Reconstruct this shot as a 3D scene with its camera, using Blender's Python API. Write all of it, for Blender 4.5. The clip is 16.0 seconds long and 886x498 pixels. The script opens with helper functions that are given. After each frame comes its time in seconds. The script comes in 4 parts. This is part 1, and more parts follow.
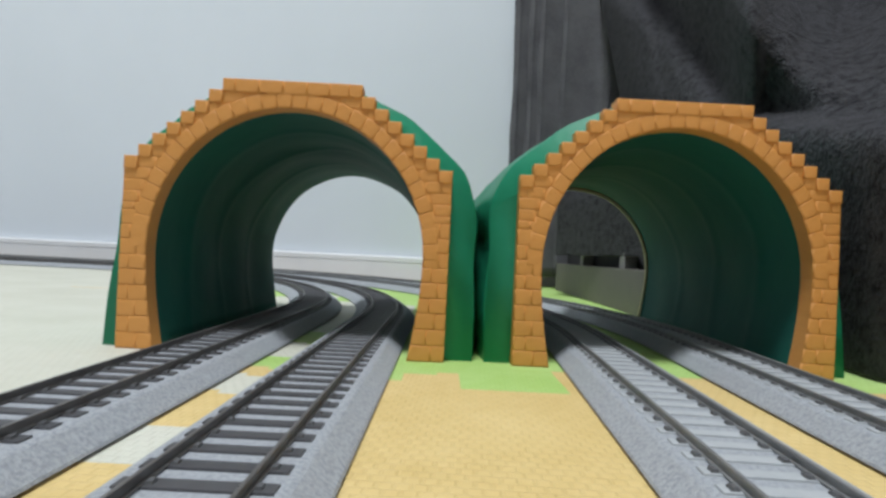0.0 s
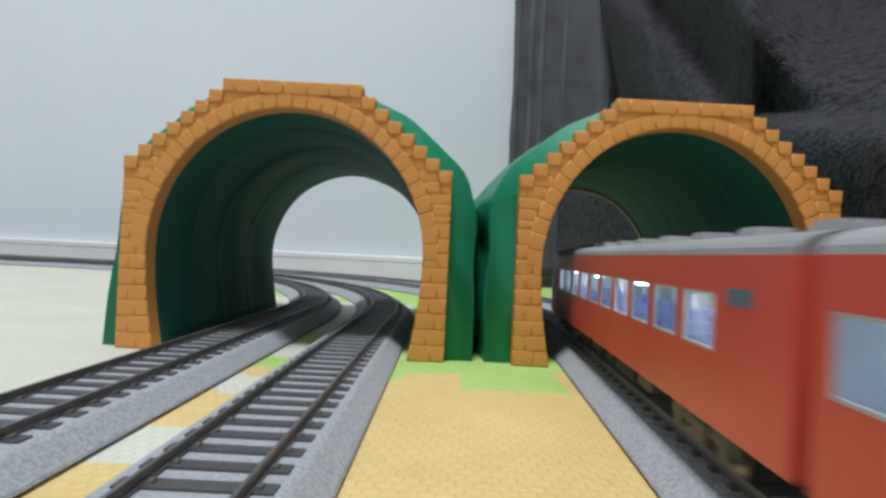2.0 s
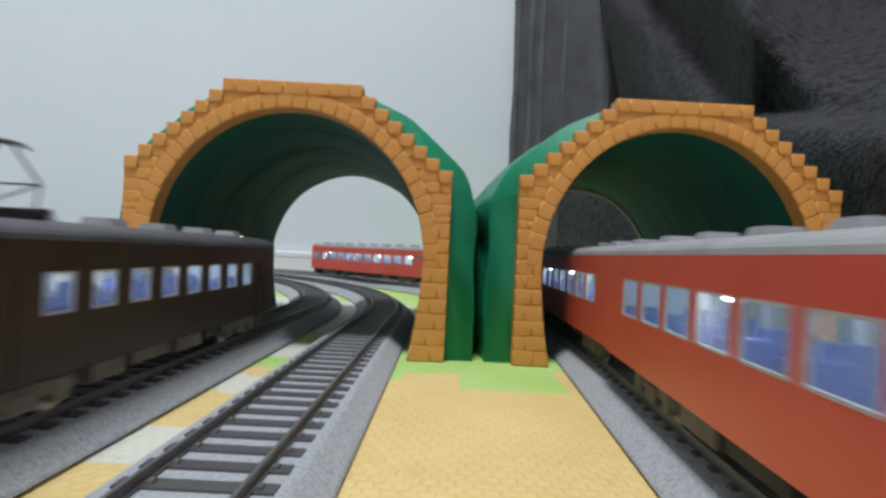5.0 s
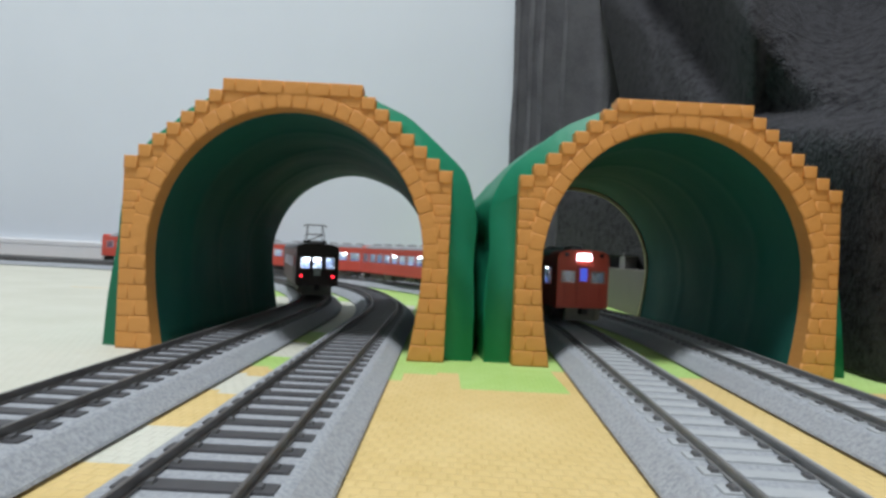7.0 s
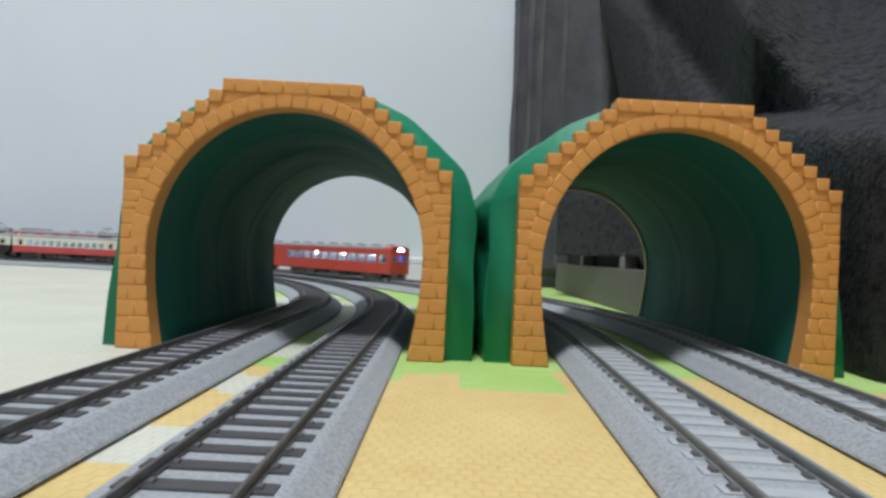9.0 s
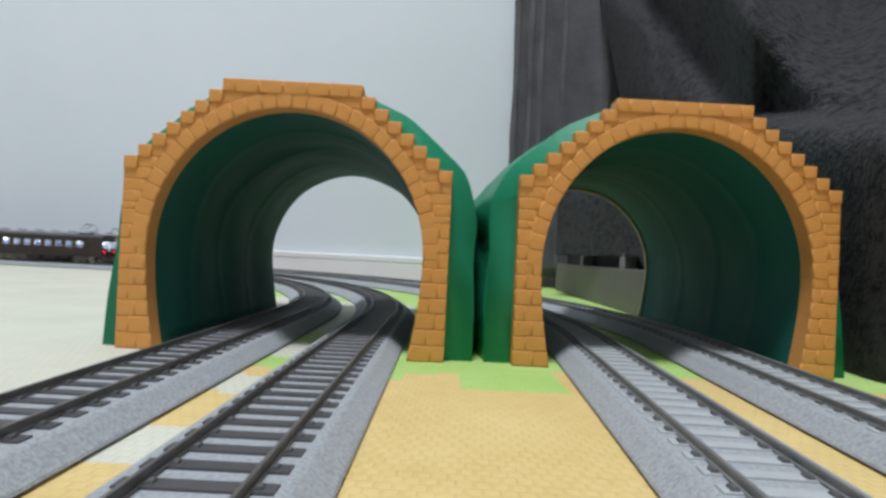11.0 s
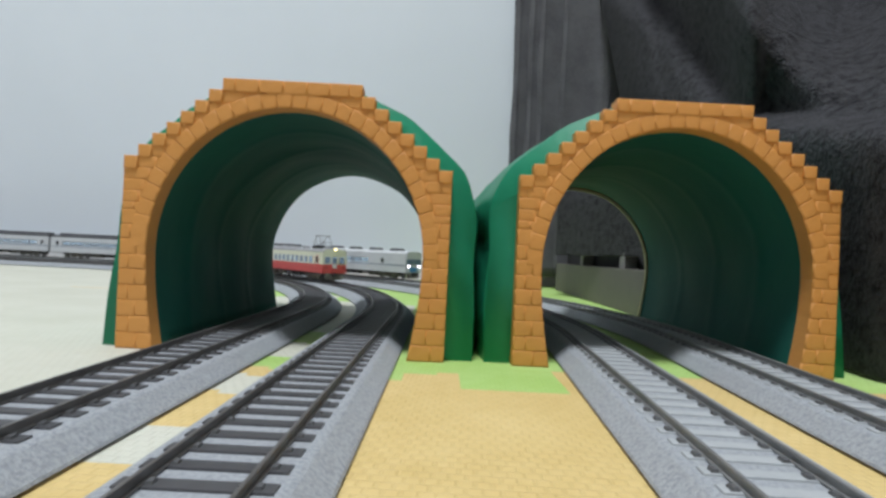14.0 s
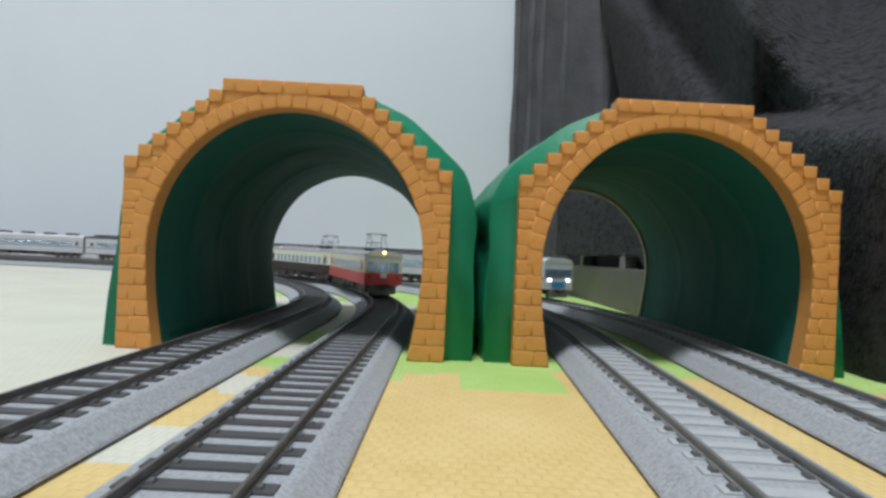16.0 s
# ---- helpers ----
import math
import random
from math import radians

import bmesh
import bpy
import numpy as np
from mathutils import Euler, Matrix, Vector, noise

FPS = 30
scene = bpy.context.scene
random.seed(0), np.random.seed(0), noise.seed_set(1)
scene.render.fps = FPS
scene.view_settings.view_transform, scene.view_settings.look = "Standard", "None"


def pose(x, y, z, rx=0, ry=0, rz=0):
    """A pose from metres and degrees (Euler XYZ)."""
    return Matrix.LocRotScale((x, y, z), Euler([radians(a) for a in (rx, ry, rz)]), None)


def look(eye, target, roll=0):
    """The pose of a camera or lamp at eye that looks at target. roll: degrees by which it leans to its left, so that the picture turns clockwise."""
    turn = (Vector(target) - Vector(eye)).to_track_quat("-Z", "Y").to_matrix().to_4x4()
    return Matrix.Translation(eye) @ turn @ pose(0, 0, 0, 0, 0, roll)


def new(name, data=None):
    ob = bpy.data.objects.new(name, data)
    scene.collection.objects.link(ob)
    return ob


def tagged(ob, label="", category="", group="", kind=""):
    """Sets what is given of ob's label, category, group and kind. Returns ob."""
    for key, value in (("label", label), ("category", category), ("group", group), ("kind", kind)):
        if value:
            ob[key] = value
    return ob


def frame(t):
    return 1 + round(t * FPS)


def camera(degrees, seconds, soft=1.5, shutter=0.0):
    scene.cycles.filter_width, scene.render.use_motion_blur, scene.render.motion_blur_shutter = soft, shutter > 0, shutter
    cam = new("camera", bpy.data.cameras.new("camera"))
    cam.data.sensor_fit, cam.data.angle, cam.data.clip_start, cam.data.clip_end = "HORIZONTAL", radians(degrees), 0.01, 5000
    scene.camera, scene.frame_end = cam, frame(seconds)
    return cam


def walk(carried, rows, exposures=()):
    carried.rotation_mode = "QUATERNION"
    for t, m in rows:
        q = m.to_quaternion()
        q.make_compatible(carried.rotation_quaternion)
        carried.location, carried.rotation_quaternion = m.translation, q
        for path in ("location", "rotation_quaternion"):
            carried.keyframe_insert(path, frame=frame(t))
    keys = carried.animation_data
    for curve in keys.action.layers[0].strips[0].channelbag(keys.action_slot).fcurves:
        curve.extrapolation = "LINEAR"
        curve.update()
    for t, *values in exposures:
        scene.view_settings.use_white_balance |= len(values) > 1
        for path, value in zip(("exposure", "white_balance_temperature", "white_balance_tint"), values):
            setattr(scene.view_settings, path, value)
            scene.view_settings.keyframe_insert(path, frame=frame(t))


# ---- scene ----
# Lengths in the tables below are millimetres of the real toy layout; U turns them into metres.
U = 0.001
EYE = (0.0, 0.0, 27.34 * U)
cam = camera(75.24, 16.0, soft=2.9, shutter=0.7)
TILT = 0.00837
CAM_POSE = look(EYE, (0.0, math.cos(TILT), EYE[2] + math.sin(TILT)), 2.77)
walk(cam, [(0.0, CAM_POSE), (16.0, CAM_POSE)], [(0.0, 0.0), (16.0, 0.0)])

# ---- light ----
world = bpy.data.worlds.new("room_world")
world.use_nodes = True
world.node_tree.nodes["Background"].inputs[0].default_value = (0.62, 0.72, 0.85, 1)
world.node_tree.nodes["Background"].inputs[1].default_value = 0.05
scene.world = world


def area_lamp(name, at, aim, size, watts, colour):
    d = bpy.data.lights.new(name, "AREA")
    d.shape, d.size, d.energy, d.color = "DISK", size, watts, colour
    ob = new(name, d)
    ob.matrix_world = look(at, aim)
    return ob


area_lamp("ceiling_lamp_light", (-0.22, -0.45, 2.32), (-0.22, -0.449, 0), 0.5, 58, (0.88, 0.935, 1.0))

# ---- materials ----


def mat_new(name, colour, rough=0.5, metal=0.0, spec=0.5):
    m = bpy.data.materials.new(name)
    m.use_nodes = True
    b = m.node_tree.nodes["Principled BSDF"]
    b.inputs["Base Color"].default_value = (*colour, 1)
    b.inputs["Roughness"].default_value = rough
    b.inputs["Metallic"].default_value = metal
    b.inputs["Specular IOR Level"].default_value = spec
    return m


def varied(name, a, b, scale, rough=0.5, metal=0.0, bump=0.0, bump_scale=None, fine=0.35, spec=0.5, piece=0.0, detail=6.0):
    """Two colours mixed by noise at two scales, with a fine relief."""
    m = mat_new(name, a, rough, metal, spec)
    nt = m.node_tree
    bs = nt.nodes["Principled BSDF"]
    tc = nt.nodes.new("ShaderNodeTexCoord")
    n1 = nt.nodes.new("ShaderNodeTexNoise")
    n1.inputs["Scale"].default_value = scale
    n1.inputs["Detail"].default_value = detail
    n2 = nt.nodes.new("ShaderNodeTexNoise")
    n2.inputs["Scale"].default_value = scale * 9
    n2.inputs["Detail"].default_value = 3
    for n in (n1, n2):
        nt.links.new(tc.outputs["Object"], n.inputs["Vector"])
    mx = nt.nodes.new("ShaderNodeMath")
    mx.operation = "MULTIPLY_ADD"
    nt.links.new(n2.outputs["Fac"], mx.inputs[0])
    mx.inputs[1].default_value = fine
    nt.links.new(n1.outputs["Fac"], mx.inputs[2])
    last = mx
    if piece:
        oi = nt.nodes.new("ShaderNodeObjectInfo")
        ad = nt.nodes.new("ShaderNodeMath")
        ad.operation = "MULTIPLY_ADD"
        nt.links.new(oi.outputs["Random"], ad.inputs[0])
        ad.inputs[1].default_value = piece
        nt.links.new(mx.outputs[0], ad.inputs[2])
        last = ad
    rp = nt.nodes.new("ShaderNodeValToRGB")
    lo = 0.34 + fine * 0.4
    rp.color_ramp.elements[0].position, rp.color_ramp.elements[1].position = lo, min(1.0, lo + 0.34 + piece)
    rp.color_ramp.elements[0].color, rp.color_ramp.elements[1].color = (*a, 1), (*b, 1)
    nt.links.new(last.outputs[0], rp.inputs["Fac"])
    nt.links.new(rp.outputs["Color"], bs.inputs["Base Color"])
    if bump:
        n3 = nt.nodes.new("ShaderNodeTexNoise")
        n3.inputs["Scale"].default_value = bump_scale or scale * 6
        n3.inputs["Detail"].default_value = 4
        nt.links.new(tc.outputs["Object"], n3.inputs["Vector"])
        bp = nt.nodes.new("ShaderNodeBump")
        bp.inputs["Strength"].default_value = bump
        bp.inputs["Distance"].default_value = 0.0005
        nt.links.new(n3.outputs["Fac"], bp.inputs["Height"])
        nt.links.new(bp.outputs["Normal"], bs.inputs["Normal"])
    return m


def glow(name, colour, strength):
    m = mat_new(name, colour, 0.4)
    b = m.node_tree.nodes["Principled BSDF"]
    b.inputs["Emission Color"].default_value = (*colour, 1)
    b.inputs["Emission Strength"].default_value = strength
    return m


def clear_pane(name, tint=(0.9, 0.95, 1.0), gloss=0.1, milk=0.0):
    m = bpy.data.materials.new(name)
    m.use_nodes = True
    nt = m.node_tree
    nt.nodes.clear()
    o = nt.nodes.new("ShaderNodeOutputMaterial")
    mx = nt.nodes.new("ShaderNodeMixShader")
    mx.inputs[0].default_value = gloss
    tr = nt.nodes.new("ShaderNodeBsdfTransparent")
    tr.inputs[0].default_value = (*tint, 1)
    gl = nt.nodes.new("ShaderNodeBsdfGlossy")
    gl.inputs["Roughness"].default_value = 0.08
    nt.links.new(tr.outputs[0], mx.inputs[1])
    nt.links.new(gl.outputs[0], mx.inputs[2])
    df = nt.nodes.new("ShaderNodeBsdfTranslucent")
    df.inputs[0].default_value = (0.8, 0.85, 0.9, 1)
    m2 = nt.nodes.new("ShaderNodeMixShader")
    m2.inputs[0].default_value = milk
    nt.links.new(mx.outputs[0], m2.inputs[1])
    nt.links.new(df.outputs[0], m2.inputs[2])
    nt.links.new(m2.outputs[0], o.inputs[0])
    return m


def mat_weave(name, a, b):
    """Play mat foam with an embossed basket weave."""
    m = varied(name, a, b, 30, 0.72, 0, 0)
    nt = m.node_tree
    bs = nt.nodes["Principled BSDF"]
    tc = nt.nodes.new("ShaderNodeTexCoord")
    mp = nt.nodes.new("ShaderNodeMapping")
    mp.inputs["Scale"].default_value = (450, 450, 450)
    mp.inputs["Rotation"].default_value = (0, 0, 0.06)
    nt.links.new(tc.outputs["Object"], mp.inputs["Vector"])
    br = nt.nodes.new("ShaderNodeTexBrick")
    br.inputs["Scale"].default_value = 1.0
    br.inputs["Mortar Size"].default_value = 0.2
    br.inputs["Mortar Smooth"].default_value = 1.0
    br.inputs["Brick Width"].default_value = 0.95
    br.inputs["Row Height"].default_value = 0.9
    br.inputs["Color1"].default_value = (1, 1, 1, 1)
    br.inputs["Color2"].default_value = (0.75, 0.75, 0.75, 1)
    br.inputs["Mortar"].default_value = (0.25, 0.25, 0.25, 1)
    nt.links.new(mp.outputs[0], br.inputs["Vector"])
    bp = nt.nodes.new("ShaderNodeBump")
    bp.inputs["Strength"].default_value = 0.5
    bp.inputs["Distance"].default_value = 0.0005
    nt.links.new(br.outputs["Color"], bp.inputs["Height"])
    nt.links.new(bp.outputs["Normal"], bs.inputs["Normal"])
    # relief shade of the weave painted into the colour, grooves slightly darker
    ramp = next(n for n in nt.nodes if n.bl_idname == "ShaderNodeValToRGB")
    mul = nt.nodes.new("ShaderNodeMix")
    mul.data_type, mul.blend_type = "RGBA", "MULTIPLY"
    mul.inputs["Factor"].default_value = 0.07
    nt.links.new(ramp.outputs["Color"], mul.inputs["A"])
    nt.links.new(br.outputs["Color"], mul.inputs["B"])
    nt.links.new(mul.outputs["Result"], bs.inputs["Base Color"])
    return m


MAT_YELLOW = mat_weave("mat_yellow", (0.63, 0.45, 0.17), (0.71, 0.53, 0.23))
MAT_GREEN = mat_weave("mat_green", (0.37, 0.56, 0.14), (0.45, 0.64, 0.21))
MAT_CREAM = mat_weave("mat_cream", (0.57, 0.56, 0.46), (0.63, 0.62, 0.525))
WALL = varied("wallpaper", (0.665, 0.705, 0.75), (0.71, 0.75, 0.795), 2.2, 0.85, 0, 0.35, 700, 0.2)
SKIRT = varied("skirting_paint", (0.74, 0.74, 0.75), (0.8, 0.8, 0.81), 9, 0.45)
PLAIN_FLOOR = varied("room_floor", (0.42, 0.34, 0.24), (0.5, 0.41, 0.3), 6, 0.5)
CEIL = varied("ceiling_paint", (0.78, 0.78, 0.77), (0.82, 0.82, 0.81), 3, 0.9)
BRICK = varied("orange_plastic_brick", (0.63, 0.272, 0.058), (0.70, 0.312, 0.076), 60, 0.55, 0, 0.25, 900, 0.3, piece=0.12)
MORTAR = varied("orange_plastic_joint", (0.61, 0.262, 0.054), (0.67, 0.297, 0.068), 60, 0.5, 0, 0.2, 900)
# same plastic as the shell, matte; the tunnel's inner shade is in its colour
GREEN_SHADED = varied("green_plastic_inside_shaded", (0.011, 0.104, 0.078), (0.015, 0.132, 0.099), 22, 0.6, 0, 0.2, 300, 0.2, 0.18)
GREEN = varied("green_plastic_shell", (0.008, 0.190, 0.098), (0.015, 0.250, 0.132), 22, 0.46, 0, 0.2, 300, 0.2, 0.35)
# tan tone paints light onto the green shell's far edge
RIM_LIT = varied("tan_lit_rim", (0.34, 0.30, 0.13), (0.40, 0.36, 0.17), 60, 0.5)
BALLAST = varied("grey_ballast", (0.25, 0.265, 0.285), (0.385, 0.40, 0.42), 1700, 0.9, 0, 0.5, 3600, 0.5, detail=3.0)
SLEEPER = varied("dark_sleeper", (0.042, 0.042, 0.047), (0.075, 0.073, 0.076), 200, 0.6, piece=0.15)
SLEEPER_GREY = varied("concrete_sleeper", (0.34, 0.355, 0.365), (0.42, 0.435, 0.44), 300, 0.75, piece=0.15)
CHAIR = varied("rail_chair", (0.07, 0.07, 0.075), (0.11, 0.11, 0.11), 300, 0.6)
RAIL_DARK = varied("weathered_rail_metal", (0.095, 0.090, 0.086), (0.15, 0.143, 0.136), 90, 0.45, 0.3)
RAIL = varied("rail_metal", (0.20, 0.20, 0.20), (0.28, 0.28, 0.275), 90, 0.42, 0.3)
PLUSH = varied("charcoal_plush", (0.008, 0.008, 0.009), (0.058, 0.057, 0.061), 260, 0.95, 0, 1.0, 700, 0.9, 0.1)
next(n for n in PLUSH.node_tree.nodes if n.bl_idname == "ShaderNodeBump").inputs["Distance"].default_value = 0.0025
_b = PLUSH.node_tree.nodes["Principled BSDF"]
_b.inputs["Sheen Weight"].default_value = 0.06
_b.inputs["Sheen Roughness"].default_value = 0.45
_b.inputs["Sheen Tint"].default_value = (0.75, 0.75, 0.8, 1)
CURTAIN = varied("grey_curtain_cloth", (0.10, 0.098, 0.105), (0.14, 0.138, 0.145), 40, 0.9, 0, 0.5, 1500, 0.4, 0.1)
BOARD = varied("beige_board", (0.125, 0.11, 0.098), (0.15, 0.133, 0.118), 14, 0.6)
DARK = varied("dark_gap", (0.012, 0.012, 0.014), (0.02, 0.02, 0.022), 30, 0.8)
POST = varied("pale_post", (0.22, 0.21, 0.2), (0.26, 0.25, 0.24), 30, 0.6)

# ---- mesh helpers ----


def bm_box(bm, x0, x1, y0, y1, z0, z1, inset=0.0):
    """A box in millimetres; inset narrows its top."""
    i = inset
    p = [(x0, y0, z0), (x1, y0, z0), (x1, y1, z0), (x0, y1, z0), (x0 + i, y0 + i, z1), (x1 - i, y0 + i, z1), (x1 - i, y1 - i, z1), (x0 + i, y1 - i, z1)]
    v = [bm.verts.new((a * U, b * U, c * U)) for a, b, c in p]
    for f in ((3, 2, 1, 0), (4, 5, 6, 7), (0, 1, 5, 4), (1, 2, 6, 5), (2, 3, 7, 6), (3, 0, 4, 7)):
        bm.faces.new([v[k] for k in f])
    return v


def bm_loft(bm, rings, closed=True, caps=True):
    """Join rings of points (millimetres) into a skin."""
    vs = [[bm.verts.new((a * U, b * U, c * U)) for a, b, c in r] for r in rings]
    n = len(vs[0])
    for r in range(len(vs) - 1):
        for k in range(n if closed else n - 1):
            j = (k + 1) % n
            bm.faces.new((vs[r][k], vs[r][j], vs[r + 1][j], vs[r + 1][k]))
    if caps and closed:
        bm.faces.new(vs[0][::-1])
        bm.faces.new(vs[-1])
    return vs


def bm_tube(bm, pts, r, n=6):
    """A thin rod along points (millimetres)."""
    rings = []
    for k, p in enumerate(pts):
        a, b = Vector(pts[max(k - 1, 0)]), Vector(pts[min(k + 1, len(pts) - 1)])
        d = (b - a).normalized()
        u = d.orthogonal().normalized()
        w = d.cross(u)
        rings.append([tuple(Vector(p) + (u * math.cos(q * math.tau / n) + w * math.sin(q * math.tau / n)) * r) for q in range(n)])
    for k in range(1, len(rings)):
        base = Vector(rings[k - 1][0]) - Vector(pts[k - 1])
        best = max(range(n), key=lambda q: base.dot(Vector(rings[k][q]) - Vector(pts[k])))
        rings[k] = rings[k][best:] + rings[k][:best]
    bm_loft(bm, rings)


def bm_disc(bm, axis, c, r, h, n=20, r2=None):
    """A short cylinder round x, y or z, centred at c."""
    r2 = r if r2 is None else r2
    rings = []
    for e, rr in ((-h / 2, r), (h / 2, r2)):
        ring = []
        for k in range(n):
            q = k * math.tau / n
            a, b = rr * math.cos(q), rr * math.sin(q)
            ring.append({"x": (c[0] + e, c[1] + a, c[2] + b), "y": (c[0] + b, c[1] + e, c[2] + a), "z": (c[0] + a, c[1] + b, c[2] + e)}[axis])
        rings.append(ring)
    bm_loft(bm, rings)


def mesh_of(name, bm, material, smooth=False, bevel=0.0):
    if bevel:
        bmesh.ops.bevel(bm, geom=bm.edges[:], offset=bevel * U, segments=2, affect="EDGES", profile=0.7)
    bmesh.ops.recalc_face_normals(bm, faces=bm.faces[:])
    if smooth:
        for f in bm.faces:
            f.smooth = True
    me = bpy.data.meshes.new(name)
    bm.to_mesh(me)
    bm.free()
    for m in material if isinstance(material, (list, tuple)) else [material]:
        me.materials.append(m)
    return me


def part(name, bm, material, parent, label="", smooth=False, bevel=0.0):
    ob = new(name, mesh_of(name, bm, material, smooth, bevel))
    ob.parent = parent
    if label:
        tagged(ob, label)
    return ob


def piece(name, me, parent, m=None):
    ob = new(name, me)
    ob.parent = parent
    if m is not None:
        ob.matrix_basis = m
    return ob


def thing(name, label, category, group="", kind=""):
    return tagged(new(name), label, category, group, kind)


def solid(name, bm, material, label, category, kind="", smooth=False, bevel=0.0, group=""):
    return tagged(new(name, mesh_of(name, bm, material, smooth, bevel)), label, category, group, kind)


# ---- the four lines of track: start x, heading, straight length, radius ----
LINES = {1: (-55.3, -0.0085, 212.7, 286.0), 2: (-23.0, -0.0045, 212.7, 314.0), 3: (34.8, -0.060, 175.4, 348.0), 4: (69.1, -0.0575, 175.4, 381.0)}
RAIL_TOP, BED_TOP, BED_HALF, GAUGE_HALF = 5.14, 3.55, 12.4, 5.3


def on_line(i, s):
    """Point and heading on the centre line of track i, s millimetres along it."""
    a, th, s0, r = LINES[i]
    st = min(s, s0)
    al = min(max((s - s0) / r, 0.0), math.pi / 2)
    e = max(s - s0 - r * math.pi / 2, 0.0)
    x = a - math.sin(th) * st + r * (math.cos(th + al) - math.cos(th)) - math.sin(th + math.pi / 2) * e
    y = math.cos(th) * st + r * (math.sin(th + al) - math.sin(th)) + math.cos(th + math.pi / 2) * e
    return x, y, th + al


# ---- the room ----
WALL_Y, LEFT_X, RIGHT_X, BACK_Y, TOP_Z = 735, -3600, 1900, -2600, 2400


def room():
    bm = bmesh.new()
    bm_box(bm, LEFT_X - 100, RIGHT_X + 100, BACK_Y - 100, WALL_Y + 300, -60, -8)
    solid("floor", bm, PLAIN_FLOOR, "brown wooden room floor beneath the play mat", "floor", "structure")
    for nm, q in (("wall_south", (LEFT_X - 100, RIGHT_X + 100, BACK_Y - 100, BACK_Y)), ("wall_west", (LEFT_X - 100, LEFT_X, BACK_Y, WALL_Y + 230)), ("wall_east", (RIGHT_X, RIGHT_X + 100, BACK_Y, WALL_Y))):
        bm = bmesh.new()
        bm_box(bm, *q, -8, TOP_Z)
        solid(nm, bm, WALL, "pale grey-blue wallpapered room wall", "wall", "structure")
    turn = Matrix.Translation((-200 * U, 618 * U, 0)) @ Matrix.Rotation(-0.0575, 4, "Z")
    bm = bmesh.new()
    bm_box(bm, LEFT_X, RIGHT_X + 400, 0, 100, -8, TOP_Z)
    solid("wall_north", bm, WALL, "pale grey-blue wallpapered room wall", "wall", "structure").matrix_basis = turn
    bm = bmesh.new()
    bm_box(bm, LEFT_X - 100, RIGHT_X + 100, BACK_Y - 100, WALL_Y + 300, TOP_Z, TOP_Z + 60)
    solid("ceiling", bm, CEIL, "plain white room ceiling", "ceiling", "structure")
    # skirting with a stepped top edge
    prof = [(-9, -8), (-9, 15.4), (-7.8, 15.7), (-7.8, 16.4), (-9, 16.7), (-9, 21.0), (-7.6, 21.8), (-3, 22.3), (0, 22.5), (0, -8)]
    bm = bmesh.new()
    bm_loft(bm, [[(x, a - 0.3, z) for a, z in prof] for x in (LEFT_X, RIGHT_X + 400)])
    solid("baseboard", bm, SKIRT, "white painted skirting board with a moulded top edge", "baseboard", "structure").matrix_basis = turn


room()


SLOPE = 0.0575


def zone(x, y):
    """Printed colour of the play mat: 0 yellow, 1 green, 2 cream."""
    n = noise.noise(Vector((x * 0.045, y * 0.045, 3.0))) * 7 + noise.noise(Vector((x * 0.2, y * 0.2, 9.0))) * 3
    if 309 < y < 312 and -200 < x < -178:
        return 0
    if x < -58:
        if math.hypot(x + 92, y - 345) < 34 + n:
            return 1
        return 1 if (y > 600 + n and x > -300) else 2
    if x < -12 and y < 300:
        yy = y + n * 0.3 + (x + 39) * 0.25
        for lim, c in ((70, 0), (85, 2), (106, 0), (122, 2), (130, 0), (143, 1), (164, 2), (186, 1), (300, 2)):
            if yy < lim:
                return c
        return 1
    if x < 29:
        edge = (124 if x < -7 else 131 if x < 5.5 else 118 if x < 27 else 138) + n * 0.35
        return 0 if y < edge else 1
    if x < 85:
        return 0 if y < 140 + n * 0.4 else 1
    return 0 if y + (x - 96) * 0.25 < 134 + n * 0.3 else 1


def play_mat():
    bm = bmesh.new()
    step = 2.5

    xs = [-2800.0] + [-200 + step * k for k in range(161)] + [900.0]
    ys = [-1200.0] + [25 + step * k for k in range(221)]
    vs = [[bm.verts.new((x * U, (y + (max(0.0, -x - 200) * SLOPE if r == len(ys) - 1 else 0.0)) * U, 0)) for x in xs] for r, y in enumerate(ys)]
    for r in range(len(ys) - 1):
        for k in range(len(xs) - 1):
            f = bm.faces.new((vs[r][k], vs[r][k + 1], vs[r + 1][k + 1], vs[r + 1][k]))
            f.material_index = zone((xs[k] + xs[k + 1]) / 2, (ys[r] + ys[r + 1]) / 2)
    rim = vs[0] + [q[-1] for q in vs[1:]] + vs[-1][-2::-1] + [q[0] for q in vs[-2:0:-1]]
    low = [bm.verts.new((v.co.x, v.co.y, -8 * U)) for v in rim]
    for k in range(len(rim)):
        j = (k + 1) % len(rim)
        bm.faces.new((rim[j], rim[k], low[k], low[j])).material_index = 2
    solid("play_mat", bm, [MAT_YELLOW, MAT_GREEN, MAT_CREAM], "foam play mat printed yellow, green and cream, woven emboss", "play mat", "structure")


play_mat()


def sweep(bm, i, s_list, prof):
    """Sweep a profile of (offset to the right, z) along track i."""
    rings = []
    for s in s_list:
        x, y, h = on_line(i, s)
        nx, ny = math.cos(h), math.sin(h)
        rings.append([(x + o * nx, y + o * ny, z) for o, z in prof])
    bm_loft(bm, rings)


def stations(i, s0, s1):
    a, th, st, r = LINES[i]
    end = st + r * math.pi / 2
    out = [s0, st] + [st + (end - st) * k / 48 for k in range(1, 49)] + [s1]
    return out


SLEEPER_PITCH = 5.2


